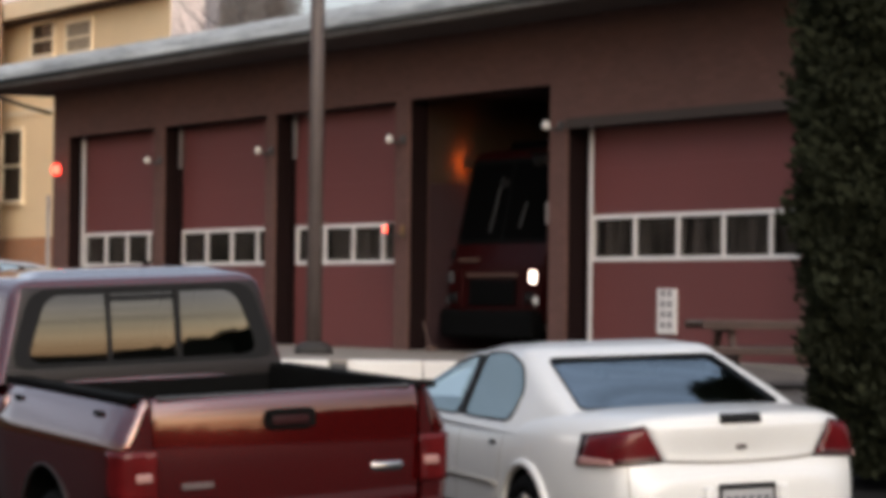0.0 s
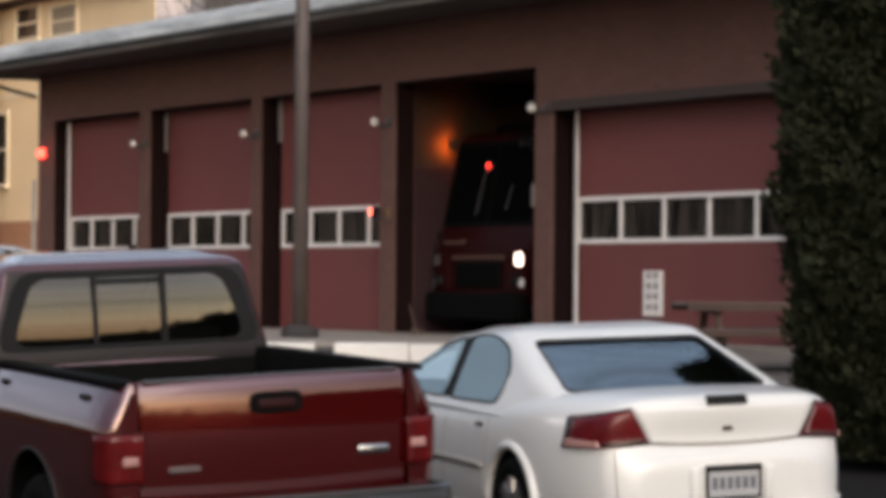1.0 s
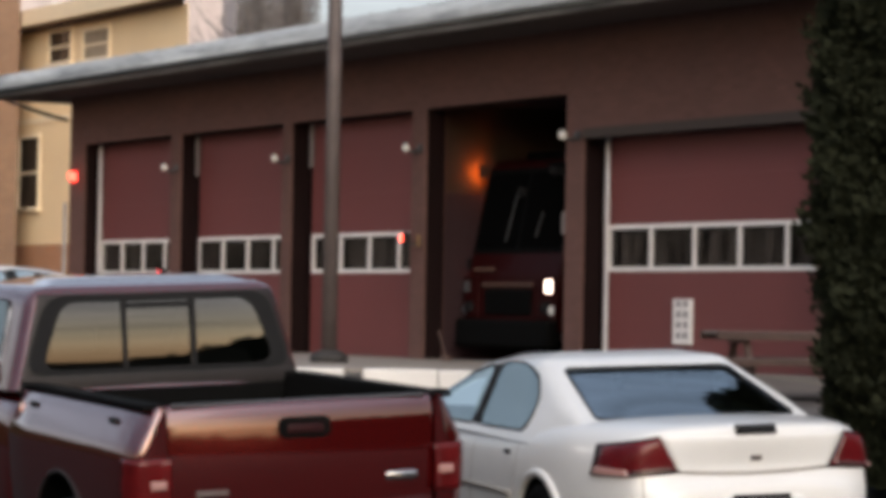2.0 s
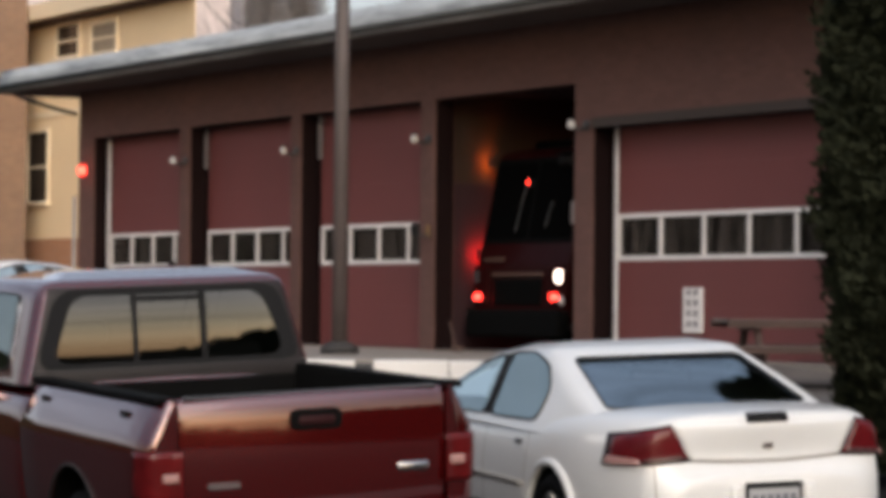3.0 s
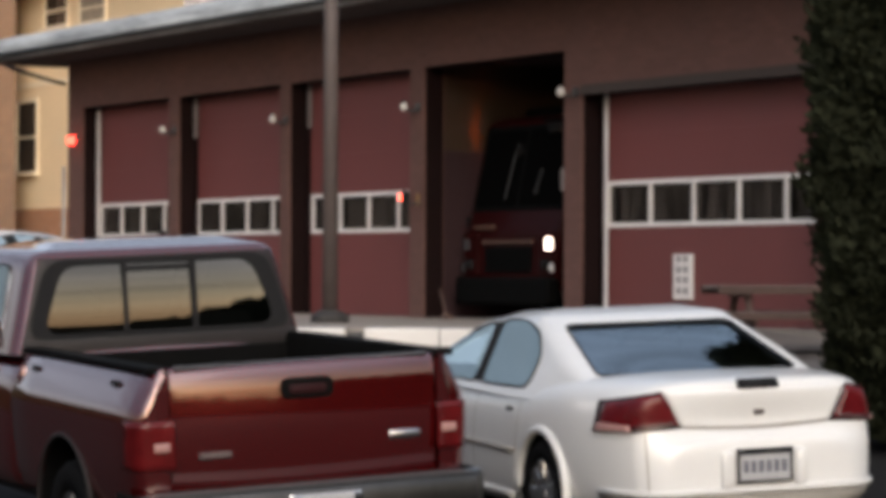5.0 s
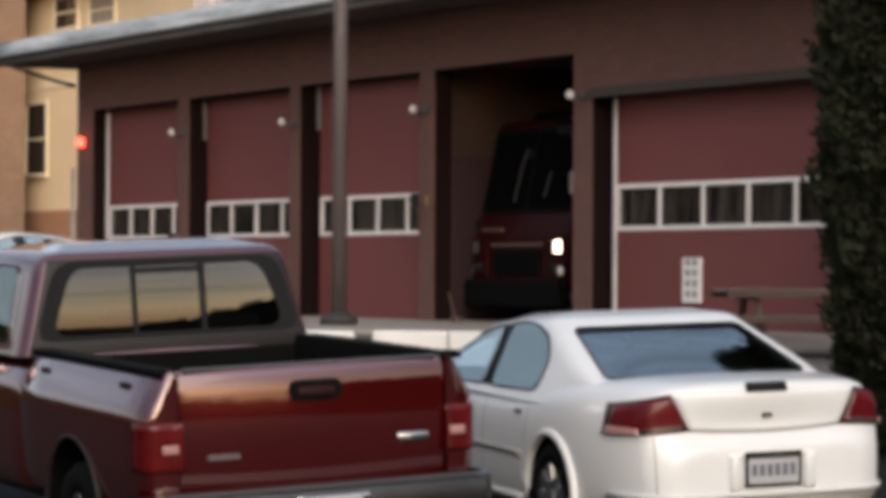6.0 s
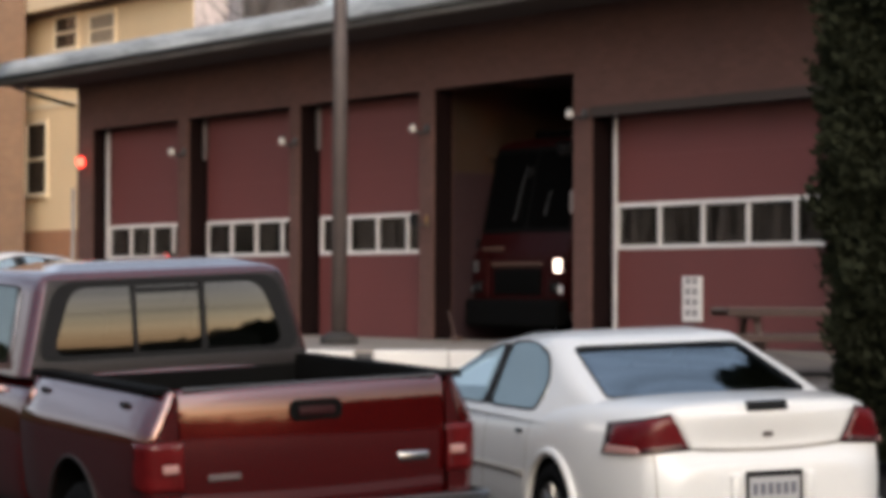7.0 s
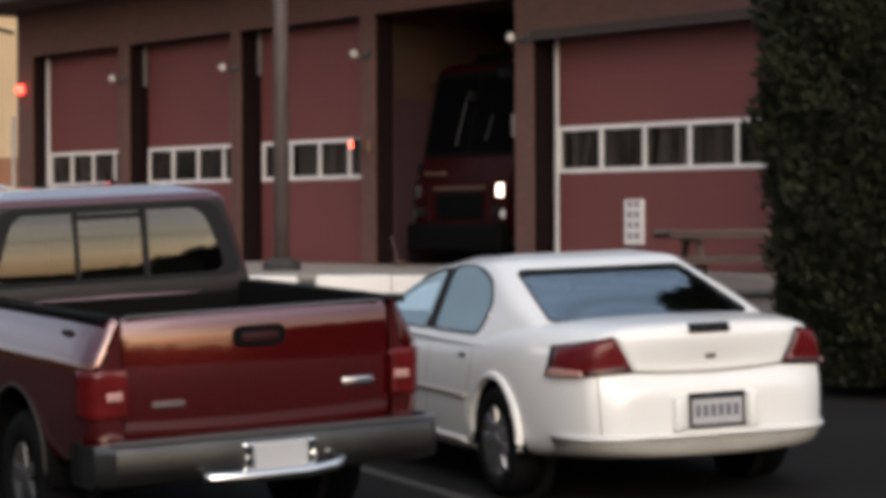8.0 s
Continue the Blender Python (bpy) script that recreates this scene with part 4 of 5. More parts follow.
    part("gate_handle", prism(rounded([Vector(p) for p in ((-0.155, 0.004, 1.075), (0.145, 0.004, 1.075), (0.145, 0.012, 1.185), (-0.155, 0.012, 1.185))], 0.05), Vector((0, 0.006, 0))), M_SHADEBLACK, gate, "dark recessed handle plate")
    part("gate_pull", boxes((-0.11, 0.10, -0.014, 0.0, 1.10, 1.15), bevel=0.012), M_DARKRED, gate, "", True)
    part("gate_badge", boxes((0.47, 0.66, 0.005, 0.03, 0.82, 0.865), bevel=0.012), M_CHROME, gate, "bright oval emblem", True)
    part("gate_lettering", boxes((-0.62, -0.44, 0.01, 0.024, 0.79, 0.82), bevel=0.004), M_BADGE, gate, "dull metal bar")
    # bumper with step, plate and hitch
    bm = bmesh.new()
    prof = ((0.0, 0.625), (-0.15, 0.628), (-0.175, 0.612), (-0.185, 0.585), (-0.192, 0.50), (-0.188, 0.47), (-0.15, 0.42), (-0.06, 0.40), (0.0, 0.45))
    rows = []
    for x, k, back in ((-1.0, 0.3, 0.24), (-1.0, 0.35, 0.10), (-0.985, 0.55, 0.02), (-0.90, 0.92, 0), (-0.6, 1.0, 0), (0, 1.02, 0), (0.6, 1.0, 0), (0.90, 0.92, 0), (0.985, 0.55, 0.02), (1.0, 0.35, 0.10), (1.0, 0.3, 0.24)):
        rows.append([bm.verts.new((x, y * k + back, z)) for y, z in prof])
    for a, b in zip(rows, rows[1:]):
        for k in range(len(prof)):
            bm.faces.new((a[k], a[(k + 1) % len(prof)], b[(k + 1) % len(prof)], b[k]))
    bm.faces.new(rows[0])
    bm.faces.new(list(reversed(rows[-1])))
    bumper = part("rear_bumper", bm, M_BUMPER, car, "dull chrome step bumper", True)
    bumper.data.set_sharp_from_angle(angle=radians(35))
    part("step_pad", boxes((-0.88, 0.88, -0.165, -0.02, 0.622, 0.635), bevel=0.004), M_PLASTIC, bumper)
    part("bumper_strip", tube([(-0.44, -0.20, 0.44), (-0.41, -0.225, 0.425), (-0.2, -0.235, 0.42), (0.15, -0.235, 0.42), (0.30, -0.23, 0.435), (0.36, -0.215, 0.47)], (0.024, 0.034, 0.036, 0.034, 0.034, 0.028), 12), M_CHROME, bumper, "bright lower step edge", True)
    part("plate_housing", boxes((-0.21, 0.21, -0.205, -0.17, 0.425, 0.59), bevel=0.012), M_CHROME, bumper)
    plate = part("number_plate", boxes((-0.152, 0.152, -0.217, -0.207, 0.435, 0.585), bevel=0.004), M_PLATE, bumper, "pale number plate")
    for x in (-0.185, 0.20, 0.29):
        part("bumper_bolt", lathe([(-0.225, 0.02), (-0.19, 0.024)], 14, 'Y'), M_CHROME, bumper, at=pose(x, 0, 0.50))
    # wheels
    for x, y in ((-0.83, 1.14), (0.83, 1.14), (-0.83, 4.62), (0.83, 4.62)):
        wheel(car, x, y, 0.375, 0.25, 0.21, M_DULLALLOY, 5).matrix_basis = pose(x, y, 0.335)
        part("wheel_well", lathe([(x + (0.12 if x < 0 else -0.12), 0.445), (x + (0.17 if x < 0 else -0.17), 0.445)], 30), M_BLACK, car, at=pose(0, y, 0.39))
        arch_lip(car, x * 1.18, y, 0.40, 0.452, M_DULLBLACK, 0.012)
        part("arch_liner", arch_band(x - 0.135 if x < 0 else x - 0.1, 0.235, 0.446), M_SHADEBLACK, car, at=pose(0, y, 0.40))
    return car


M_DARKRED = material("dark_red_plastic", (0.022, 0.004, 0.005), 0.6, vary=0.2, spec=0.2)
M_DULLBLACK = material("dull_black", (0.022, 0.019, 0.019), 0.55, vary=0.2, spec=0.25)
M_DULLALLOY = material("dull_alloy", (0.13, 0.13, 0.135), 0.4, metal=0.8, vary=0.2)
M_TRUCKGLASS = pane_material("truck_glass", (0.10, 0.10, 0.10), 2.35)
white_sedan = sedan(pose(1.862, 15.492, 0.09, 1.6, -2.0, 19.1))
pickup(pose(-0.59, 15.0, -0.05, 1.7, -2.7, 26.3))


# ---- apron, kerb and pole before the station ----
def build_apron():
    bm = bmesh.new()
    pts = [(-1.7, 34.1), (3.9, 34.1), (3.9, 34.6), (-3.0, 46.3), (-9.0, 56.5), (-14, 54), (-5.5, 43)]
    lo = [bm.verts.new((x, y, 0.6)) for x, y in pts]
    hi = [bm.verts.new((x, y, 0.99)) for x, y in pts]
    bm.faces.new(hi)
    bm.faces.new(list(reversed(lo)))
    for i in range(len(pts)):
        j = (i + 1) % len(pts)
        bm.faces.new((lo[i], lo[j], hi[j], hi[i]))
    single("pavement", bm, M_APRON, "brownish grey concrete apron before the station doors", "pavement", kind="structure")
    # the ramp beside the evergreens, where the kerb ends
    bm = bmesh.new()
    ys = (24.0, 26.0, 28.0, 30.0, 32.0, 34.09)
    up = [[bm.verts.new((x, y, (ground_height(x, y) + 0.012) if y < 34 else 0.985)) for x in (2.32, 5.2, 9.0)] for y in ys]
    down = [[bm.verts.new((x, y, ground_height(x, y) - 0.25)) for x in (2.32, 5.2, 9.0)] for y in ys]
    for a, b, c, d in zip(up, up[1:], down, down[1:]):
        for i in (0, 1):
            bm.faces.new((a[i], a[i + 1], b[i + 1], b[i]))
        bm.faces.new((c[0], a[0], b[0], d[0]))
        bm.faces.new((a[2], c[2], d[2], b[2]))
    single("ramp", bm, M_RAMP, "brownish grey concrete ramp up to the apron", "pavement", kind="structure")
    kerb = thing("kerb", "pale concrete kerb along the edge of the apron", "kerb", pose(0, 0, 0), kind="structure")
    x = -1.62
    lengths = (0.66, 0.9, 0.9, 0.9)
    for k, w in enumerate(lengths):
        part("kerb_stone", boxes((x, x + w - 0.012, 33.7, 34.09, 0.55, 0.995 + 0.004 * (k % 2)), bevel=0.02), M_CONCRETE, kerb)
        x += w
        if k == 0:
            part("kerb_drain", boxes((x + 0.01, x + 0.20, 33.76, 34.05, 0.55, 0.955), bevel=0.01), M_PLASTIC, kerb, "dark gap with a drain")
            x += 0.22
    for k in range(3):
        part("kerb_stone", boxes((-1.62 - 0.28 * (k + 1), -1.36 - 0.28 * (k + 1), 34.1 + 0.95 * k, 35.03 + 0.95 * k, 0.55, 0.998), bevel=0.02), M_CONCRETE, kerb)
    pole = thing("lamp_pole", "tall brown metal pole on a dark round footing", "pole", pose(-1.29, 37.79, 0.99))
    part("footing", lathe([(0, 0.26), (0.10, 0.25), (0.15, 0.17), (0.17, 0.12)], 24, 'Z'), M_DARK, pole, "dark round footing", True)
    part("shaft", tube([(0, 0, 0.1), (0, 0, 4), (0.0, 0, 9)], (0.105, 0.098, 0.085), 20), M_POLE, pole, smooth=True)


build_apron()


def parking_line():
    """A worn painted line between the two parked cars."""
    bm = bmesh.new()
    a, b, half = Vector((-1.02, 19.96)), Vector((1.12, 14.7)), 0.05
    side = Vector((-(b - a).y, (b - a).x)).normalized() * half
    rows = []
    for k in range(13):
        p = a + (b - a) * k / 12
        rows.append([bm.verts.new((q.x, q.y, ground_height(q.x, q.y) + lift)) for q, lift in ((p - side, 0.006), (p + side, 0.006), (p + side, -0.02), (p - side, -0.02))])
    for r, t in zip(rows, rows[1:]):
        for i in range(4):
            bm.faces.new((r[i], r[(i + 1) % 4], t[(i + 1) % 4], t[i]))
    single("parking_line", bm, M_LINE, "worn pale painted line on the asphalt", "road marking", kind="structure")


parking_line()


def picnic_table(at):
    t = thing("picnic_table", "weathered brown wooden picnic table with attached benches", "picnic table", at)
    for k in range(5):
        part("top_board", boxes((-0.95, 0.95, -0.36 + k * 0.145, -0.225 + k * 0.145, 0.71, 0.75), bevel=0.006), M_GREYWOOD, t)
    for y in (-0.78, -0.64, 0.50, 0.64):
        part("bench_board", boxes((-0.95, 0.95, y, y + 0.13, 0.42, 0.46), bevel=0.006), M_GREYWOOD, t)
    for y in (-0.395, 0.36):
        part("edge_board", boxes((-0.97, 0.97, y, y + 0.035, 0.655, 0.748), bevel=0.006), M_WOOD, t)
    for y in (-0.815, 0.77):
        part("bench_edge", boxes((-0.97, 0.97, y, y + 0.035, 0.385, 0.458), bevel=0.006), M_WOOD, t)
    for x in (-0.65, 0.65):
        part("cross_beam", boxes((x - 0.02, x + 0.02, -0.78, 0.78, 0.33, 0.42), bevel=0.004), M_WOOD, t)
        part("top_beam", boxes((x - 0.02, x + 0.02, -0.36, 0.36, 0.62, 0.71), bevel=0.004), M_WOOD, t)
        for s in (-1, 1):
            part("leg", tube([(x + 0.04, s * 0.58, 0.0), (x + 0.04, s * 0.22, 0.70)], 0.045, 6), M_WOOD, t)
    return t


picnic_table(pose(4.05, 31.0, ground_height(4.05, 31.0) + 0.012, 0, 0, 9))


def wall_lamp(x):
    lamp = thing("wall_lamp", "white globe lamp on a dark bracket beside a door", "lamp", STATION @ pose(x, 0, 4.08), group="globe lamps on the piers")
    part("back_plate", lathe([(-0.03, 0.07), (0.0, 0.075)], 20, 'Y'), M_PLASTIC, lamp, smooth=True)
    part("bracket", tube([(0, -0.02, -0.02), (0, -0.12, -0.06), (0, -0.19, -0.035)], 0.022, 8), M_PLASTIC, lamp, smooth=True)
    part("globe", lathe([(-0.06, 0.015), (-0.055, 0.033), (-0.034, 0.051), (0, 0.06), (0.034, 0.051), (0.055, 0.031), (0.06, 0.01)], 24, 'Z'), M_LAMPGLASS, lamp, "white glass globe", True, at=pose(0, -0.25, 0.0))
    part("cap", lathe([(0.063, 0.055), (0.09, 0.02)], 20, 'Z'), M_PLASTIC, lamp, smooth=True, at=pose(0, -0.25, 0.0))
    return lamp


for x in (-12.21, -8.09, -3.92, 0.27):
    wall_lamp(x)

board = thing("notice_board", "white notice board with grey lines of writing on the door", "notice board", STATION @ pose(2.32, THICK - 0.03, 1.62))
part("panel", boxes((-0.205, 0.205, -0.03, 0.0, -0.29, 0.29), bevel=0.006), M_WHITE, board)
M_GREYPRINT = material("grey_print", (0.33, 0.31, 0.31), 0.7, vary=0.15)
for k in range(4):
    for s in (-1, 1):
        part("writing_bar", boxes((s * 0.075 - 0.05, s * 0.075 + 0.05, -0.036, -0.031, -0.215 + k * 0.135, -0.135 + k * 0.135)), M_GREYPRINT, board)

corner = thing("warning_lamp", "lit red warning lamp on the corner pier", "lamp", STATION @ pose(-16.5, 0, 4.07))
part("mount", boxes((-0.07, 0.07, -0.05, 0.0, -0.09, 0.09), bevel=0.01), M_PLASTIC, corner)
part("lens", lathe([(-0.16, 0.02), (-0.15, 0.06), (-0.10, 0.085), (-0.052, 0.09)], 24, 'Y'), G_CORNER, corner, "glowing red lens", True)


def rotor(name, parent, at, r, h, glow_mat):
    """A turning lamp: one half of the drum glows, the other is a black shield."""
    bm = lathe([(-h / 2, r * 0.8), (-h / 2 + 0.01, r), (h / 2 - 0.01, r), (h / 2, r * 0.8)], 24, 'Z')
    me = mesh_of(name, bm, M_BLACK)
    me.materials.append(glow_mat)
    for p in me.polygons:
        if p.center.y < -0.55 * r and abs(p.normal.z) < 0.9:
            p.material_index = 1
    ob = new(name, me)
    ob.parent = parent
    ob.matrix_basis = at
    return ob


def hood(parent, at, r, h):
    """A dark housing, open in front."""
    w = r * 1.07
    part("housing", boxes((-w, w, w * 0.95, w * 1.2, -h * 0.7, h * 0.7), (-w * 1.2, -w, -0.1 * r, w * 1.2, -h * 0.7, h * 0.7), (w, w * 1.2, -0.1 * r, w * 1.2, -h * 0.7, h * 0.7), (-w * 1.2, w * 1.2, -0.1 * r, w * 1.2, h * 0.7, h * 0.85), (-w * 1.2, w * 1.2, -0.1 * r, w * 1.2, -h * 0.85, -h * 0.7)), M_BLACK, parent, at=at)


G_PIER = glow("pier_glow", (1.0, 0.06, 0.03), 20)
G_PIER1 = glow("pier_red_glow", (1.0, 0.04, 0.05), 12)
MOVERS = {}
for key, x, z, gm in (("pier_amber", -3.90, 2.76, G_PIER), ("pier_red", -12.20, 2.26, G_PIER1)):
    b = thing("beacon", "turning alarm beacon on a bracket beside a vehicle door", "beacon", STATION @ pose(x, 0, z), group="alarm beacons on the piers")
    part("bracket", boxes((-0.03, 0.03, -0.24, 0.0, -0.10, -0.07), (-0.05, 0.05, -0.02, 0.0, -0.12, 0.02)), M_PLASTIC, b)
    part("side_lens", boxes((-0.03, 0.05, -0.03, -0.021, -0.12, 0.06), bevel=0.003), M_AMBER if key == "pier_amber" else M_TAIL, b, "small coloured reflector")
    hood(b, pose(0, -0.26, 0, 0, 0, -40), 0.06, 0.105)
    MOVERS[key] = (rotor("turning_lamp", b, pose(0, -0.26, 0), 0.06, 0.10, gm), pose(0, -0.26, 0, 0, 0, -40))

broom = thing("push_broom", "thin broom leaning in the open doorway", "broom", STATION @ pose(-2.95, -0.22, FLOOR))
part("handle", tube([(0.22, 0, 0.06), (-0.28, 0.18, 0.42)], 0.012, 8), M_WOOD, broom)
part("head", boxes((0.15, 0.33, -0.05, 0.05, 0.0, 0.07), bevel=0.012), M_WOOD, broom)


# ---- the fire engine in the open bay, nose to the door ----
def fire_engine():
    e = thing("fire_engine", "red fire engine standing nose out in the open bay, coloured dark for its shade", "fire engine", STATION @ pose(-2.33, 0.62, FLOOR))
    w = 1.22
    bm = bmesh.new()
    prof = ((-0.05, 0.42), (-0.05, 0.72), (0.0, 1.25), (0.08, 1.50), (0.36, 2.82), (0.50, 2.92), (8.0, 2.92), (8.0, 0.42))
    sides = [[bm.verts.new((x, y, z)) for y, z in prof] for x in (-w, w)]
    bm.faces.new(sides[0])
    bm.faces.new(list(reversed(sides[1])))
    for k in range(len(prof)):
        j = (k + 1) % len(prof)
        bm.faces.new((sides[0][k], sides[1][k], sides[1][j], sides[0][j]))
    bmesh.ops.bevel(bm, geom=[ed for ed in bm.edges], offset=0.05, segments=3, affect='EDGES', profile=0.5)
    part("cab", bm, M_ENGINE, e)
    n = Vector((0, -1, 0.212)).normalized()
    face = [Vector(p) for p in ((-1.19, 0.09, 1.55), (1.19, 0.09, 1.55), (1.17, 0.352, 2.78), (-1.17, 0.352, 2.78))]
    part("windscreen_surround", prism([p + n * 0.006 for p in rounded(face, 0.05)], n * 0.008), M_SHADEBLACK, e, "black pillars and rim round the windscreen")
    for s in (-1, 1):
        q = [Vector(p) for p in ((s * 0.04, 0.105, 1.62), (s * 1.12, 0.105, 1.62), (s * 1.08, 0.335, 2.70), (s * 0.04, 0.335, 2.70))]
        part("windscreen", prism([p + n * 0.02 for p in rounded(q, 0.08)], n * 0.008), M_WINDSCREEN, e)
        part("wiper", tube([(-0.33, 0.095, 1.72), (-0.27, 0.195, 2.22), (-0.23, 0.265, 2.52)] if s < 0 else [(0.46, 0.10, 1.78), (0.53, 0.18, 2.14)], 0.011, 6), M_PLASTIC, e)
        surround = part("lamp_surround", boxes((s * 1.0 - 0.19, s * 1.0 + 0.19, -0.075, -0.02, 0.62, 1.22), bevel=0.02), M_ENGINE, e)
        part("headlamp", boxes((s * 1.10 - 0.075, s * 1.10 + 0.075, -0.095, -0.072, 0.985, 1.155), bevel=0.01), G_HEAD if s > 0 else M_PLASTIC, surround, "lit headlamp" if s > 0 else "")
        part("low_lamp", lathe([(-0.10, 0.02), (-0.095, 0.055), (-0.082, 0.068)], 20, 'Y'), M_LAMPGLASS if s > 0 else M_PLASTIC, surround, at=pose(s * 1.17, 0, 0.735))
    part("mirror_arm", tube([(1.2, 0.3, 2.45), (1.36, 0.08, 2.35), (1.36, 0.05, 1.75)], 0.018, 8), M_PLASTIC, e)
    part("mirror_head", boxes((1.25, 1.43, 0.0, 0.08, 1.80, 2.12), bevel=0.03), M_TRACK, e, "dull metal mirror")
    part("bumper", boxes((-1.24, 1.24, -0.20, 0.02, 0.20, 0.60), bevel=0.05), M_SHADEBLACK, e, "front bumper, coloured black for the shade of the bay")
    grille = part("grille", boxes((-0.62, 0.62, -0.075, -0.03, 0.66, 1.03), bevel=0.02), M_SHADEBLACK, e)
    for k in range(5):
        part("grille_bar", boxes((-0.58, 0.58, -0.092, -0.076, 0.70 + k * 0.066, 0.722 + k * 0.066)), M_SHADEBLACK, grille)
    part("stripe", boxes((-1.02, -0.48, -0.022, 0.03, 1.29, 1.35), bevel=0.01), M_REFLECT, e, "trim bar, amber reflection put into its brown colour")
    part("stripe", boxes((-0.72, 0.62, -0.062, 0.0, 1.07, 1.13), bevel=0.01), M_REFLECT, e, "trim bar, amber reflection put into its brown colour")
    part("roof_bar", boxes((-0.85, 0.85, 0.75, 1.05, 2.92, 3.06), bevel=0.04), M_SHADEBLACK, e)
    for x, y in ((-1.08, 1.6), (1.08, 1.6), (-1.08, 6.2), (1.08, 6.2)):
        wheel(e, x, y, 0.48, 0.3, 0.26, M_CHROME, 8)
    for s, key in ((-1, "front_a"), (1, "front_b")):
        hood(e, pose(s * 1.02, -0.09, 0.78), 0.07, 0.10)
        MOVERS[key] = (rotor("turning_lamp", e, pose(s * 1.02, -0.09, 0.78), 0.07, 0.09, G_RED), pose(s * 1.02, -0.09, 0.78, 0, 0, -25))
    hood(e, pose(-1.29, 0.12, 1.40, 0, 0, -90), 0.06, 0.09)
    MOVERS["flank"] = (rotor("turning_lamp", e, pose(-1.29, 0.12, 1.40), 0.06, 0.08, G_FLANK), pose(-1.29, 0.12, 1.40, 0, 0, -90))
    # Plates added to block the amber glow, coloured to blend with the wall.
    part("lamp_arm", boxes((-1.37, -1.20, 0.27, 0.33, 2.68, 2.70), (-1.40, -1.26, 0.355, 0.368, 2.68, 2.86), (-1.273, -1.26, 0.19, 0.355, 2.68, 2.86)), M_TAN_IN, e, "added bracket and shield, wall-coloured, that block the amber lamp")
    MOVERS["roof_amber"] = (rotor("turning_lamp", e, pose(-1.33, 0.30, 2.765), 0.045, 0.12, G_AMBER), pose(-1.33, 0.30, 2.765, 0, 0, -90))
    hood(e, pose(-0.10, 0.20, 2.42), 0.045, 0.07)
    MOVERS["screen"] = (rotor("turning_lamp", e, pose(-0.10, 0.20, 2.42), 0.045, 0.06, G_RED), pose(-0.10, 0.20, 2.42, 0, 0, -25))
    part("bar_mount", boxes((0.50, 0.98, 0.22, 0.40, 2.80, 2.84)), M_SHADEBLACK, e)
    hood(e, pose(0.74, 0.26, 2.72), 0.11, 0.10)
    MOVERS["bar_red"] = (rotor("turning_lamp", e, pose(0.74, 0.26, 2.72), 0.11, 0.10, G_BAR), pose(0.74, 0.26, 2.72, 0, 0, -25))
    return e


# Near black without gloss, so the bay's shade sits in the glass colour.
M_WINDSCREEN = material("windscreen_in_shade", (0.003, 0.003, 0.003), 0.3, vary=0.05, spec=0.0)
G_BAR = glow("bar_glow", (1.0, 0.03, 0.025), 4)
G_FLANK = glow("flank_glow", (1.0, 0.02, 0.02), 750)
fire_engine()


# ---- houses behind ----
def house():
    y0 = 9.63
    h = thing("cream_house", "two-storey cream house with a brick base and flat cornice", "house", STATION)
    right, left = -32.1, -56.0

    def block(x1, ya, z0, z1):
        """A storey on a plot whose end runs back at a slant."""
        bm = bmesh.new()
        plan = ((left, ya), (x1, ya), (x1 - 2.35 * 4.0, ya + 4.0), (left, ya + 4.0))
        lo, hi = [bm.verts.new((*p, z0)) for p in plan], [bm.verts.new((*p, z1)) for p in plan]
        bm.faces.new(list(reversed(lo)))
        bm.faces.new(hi)
        for i in range(4):
            bm.faces.new((lo[i], lo[(i + 1) % 4], hi[(i + 1) % 4], hi[i]))
        return bm
    part("wall", block(right, y0, 3.36, 9.3), M_SIDING, h)
    part("base_wall", block(right + 0.02, y0 - 0.05, 0.3, 3.356), M_HOUSEBRICK, h)
    part("cornice", block(right + 0.75, y0 - 0.55, 9.42, 9.85), M_CREAM, h)
    # Dark band added for the shadow line below the cornice.
    part("cornice_moulding", block(right + 0.40, y0 - 0.30, 9.304, 9.416), M_CORNICESHADE, h, "added dark band, the cornice shadow in its colour")
    part("belt_course", boxes((left, right + 0.03, y0 - 0.04, y0, 6.75, 6.9)), M_CREAM, h)
    k = 3.45
    while k < 9.25:
        part("siding_board", boxes((left, right + 0.012, y0 - 0.012, y0 - 0.002, k, k + 0.165)), M_SIDING, h)
        k += 0.19
    for x0, x1, z0, z1, m in ((-40.9, -39.4, 8.35, 9.2, M_WINDOWDARK), (-38.5, -36.9, 8.3, 9.05, M_CURTAIN), (-42.9, -41.5, 4.4, 6.35, M_WINDOWDARK), (-46.0, -44.6, 4.4, 6.35, M_WINDOWDARK)):
        win = part("window", boxes((x0, x1, y0 - 0.018, y0 - 0.014, z0, z1)), m, h)
        part("frame", boxes((x0 - 0.12, x0, y0 - 0.06, y0 - 0.013, z0, z1 + 0.12), (x1, x1 + 0.12, y0 - 0.06, y0 - 0.013, z0, z1 + 0.12), (x0, x1, y0 - 0.06, y0 - 0.013, z1, z1 + 0.12)), M_CREAM, win)
        part("sash_bar", boxes((x0, x1, y0 - 0.04, y0 - 0.019, (z0 + z1) / 2 - 0.03, (z0 + z1) / 2 + 0.03)), M_CREAM, win)
        part("sill", boxes((x0 - 0.18, x1 + 0.18, y0 - 0.14, y0 - 0.013, z0 - 0.12, z0), bevel=0.01), M_CREAM, win)


M_WINDOWDARK = material("dark_window", (0.05, 0.042, 0.035), 0.1, vary=0.2, coat=0.4)
house()

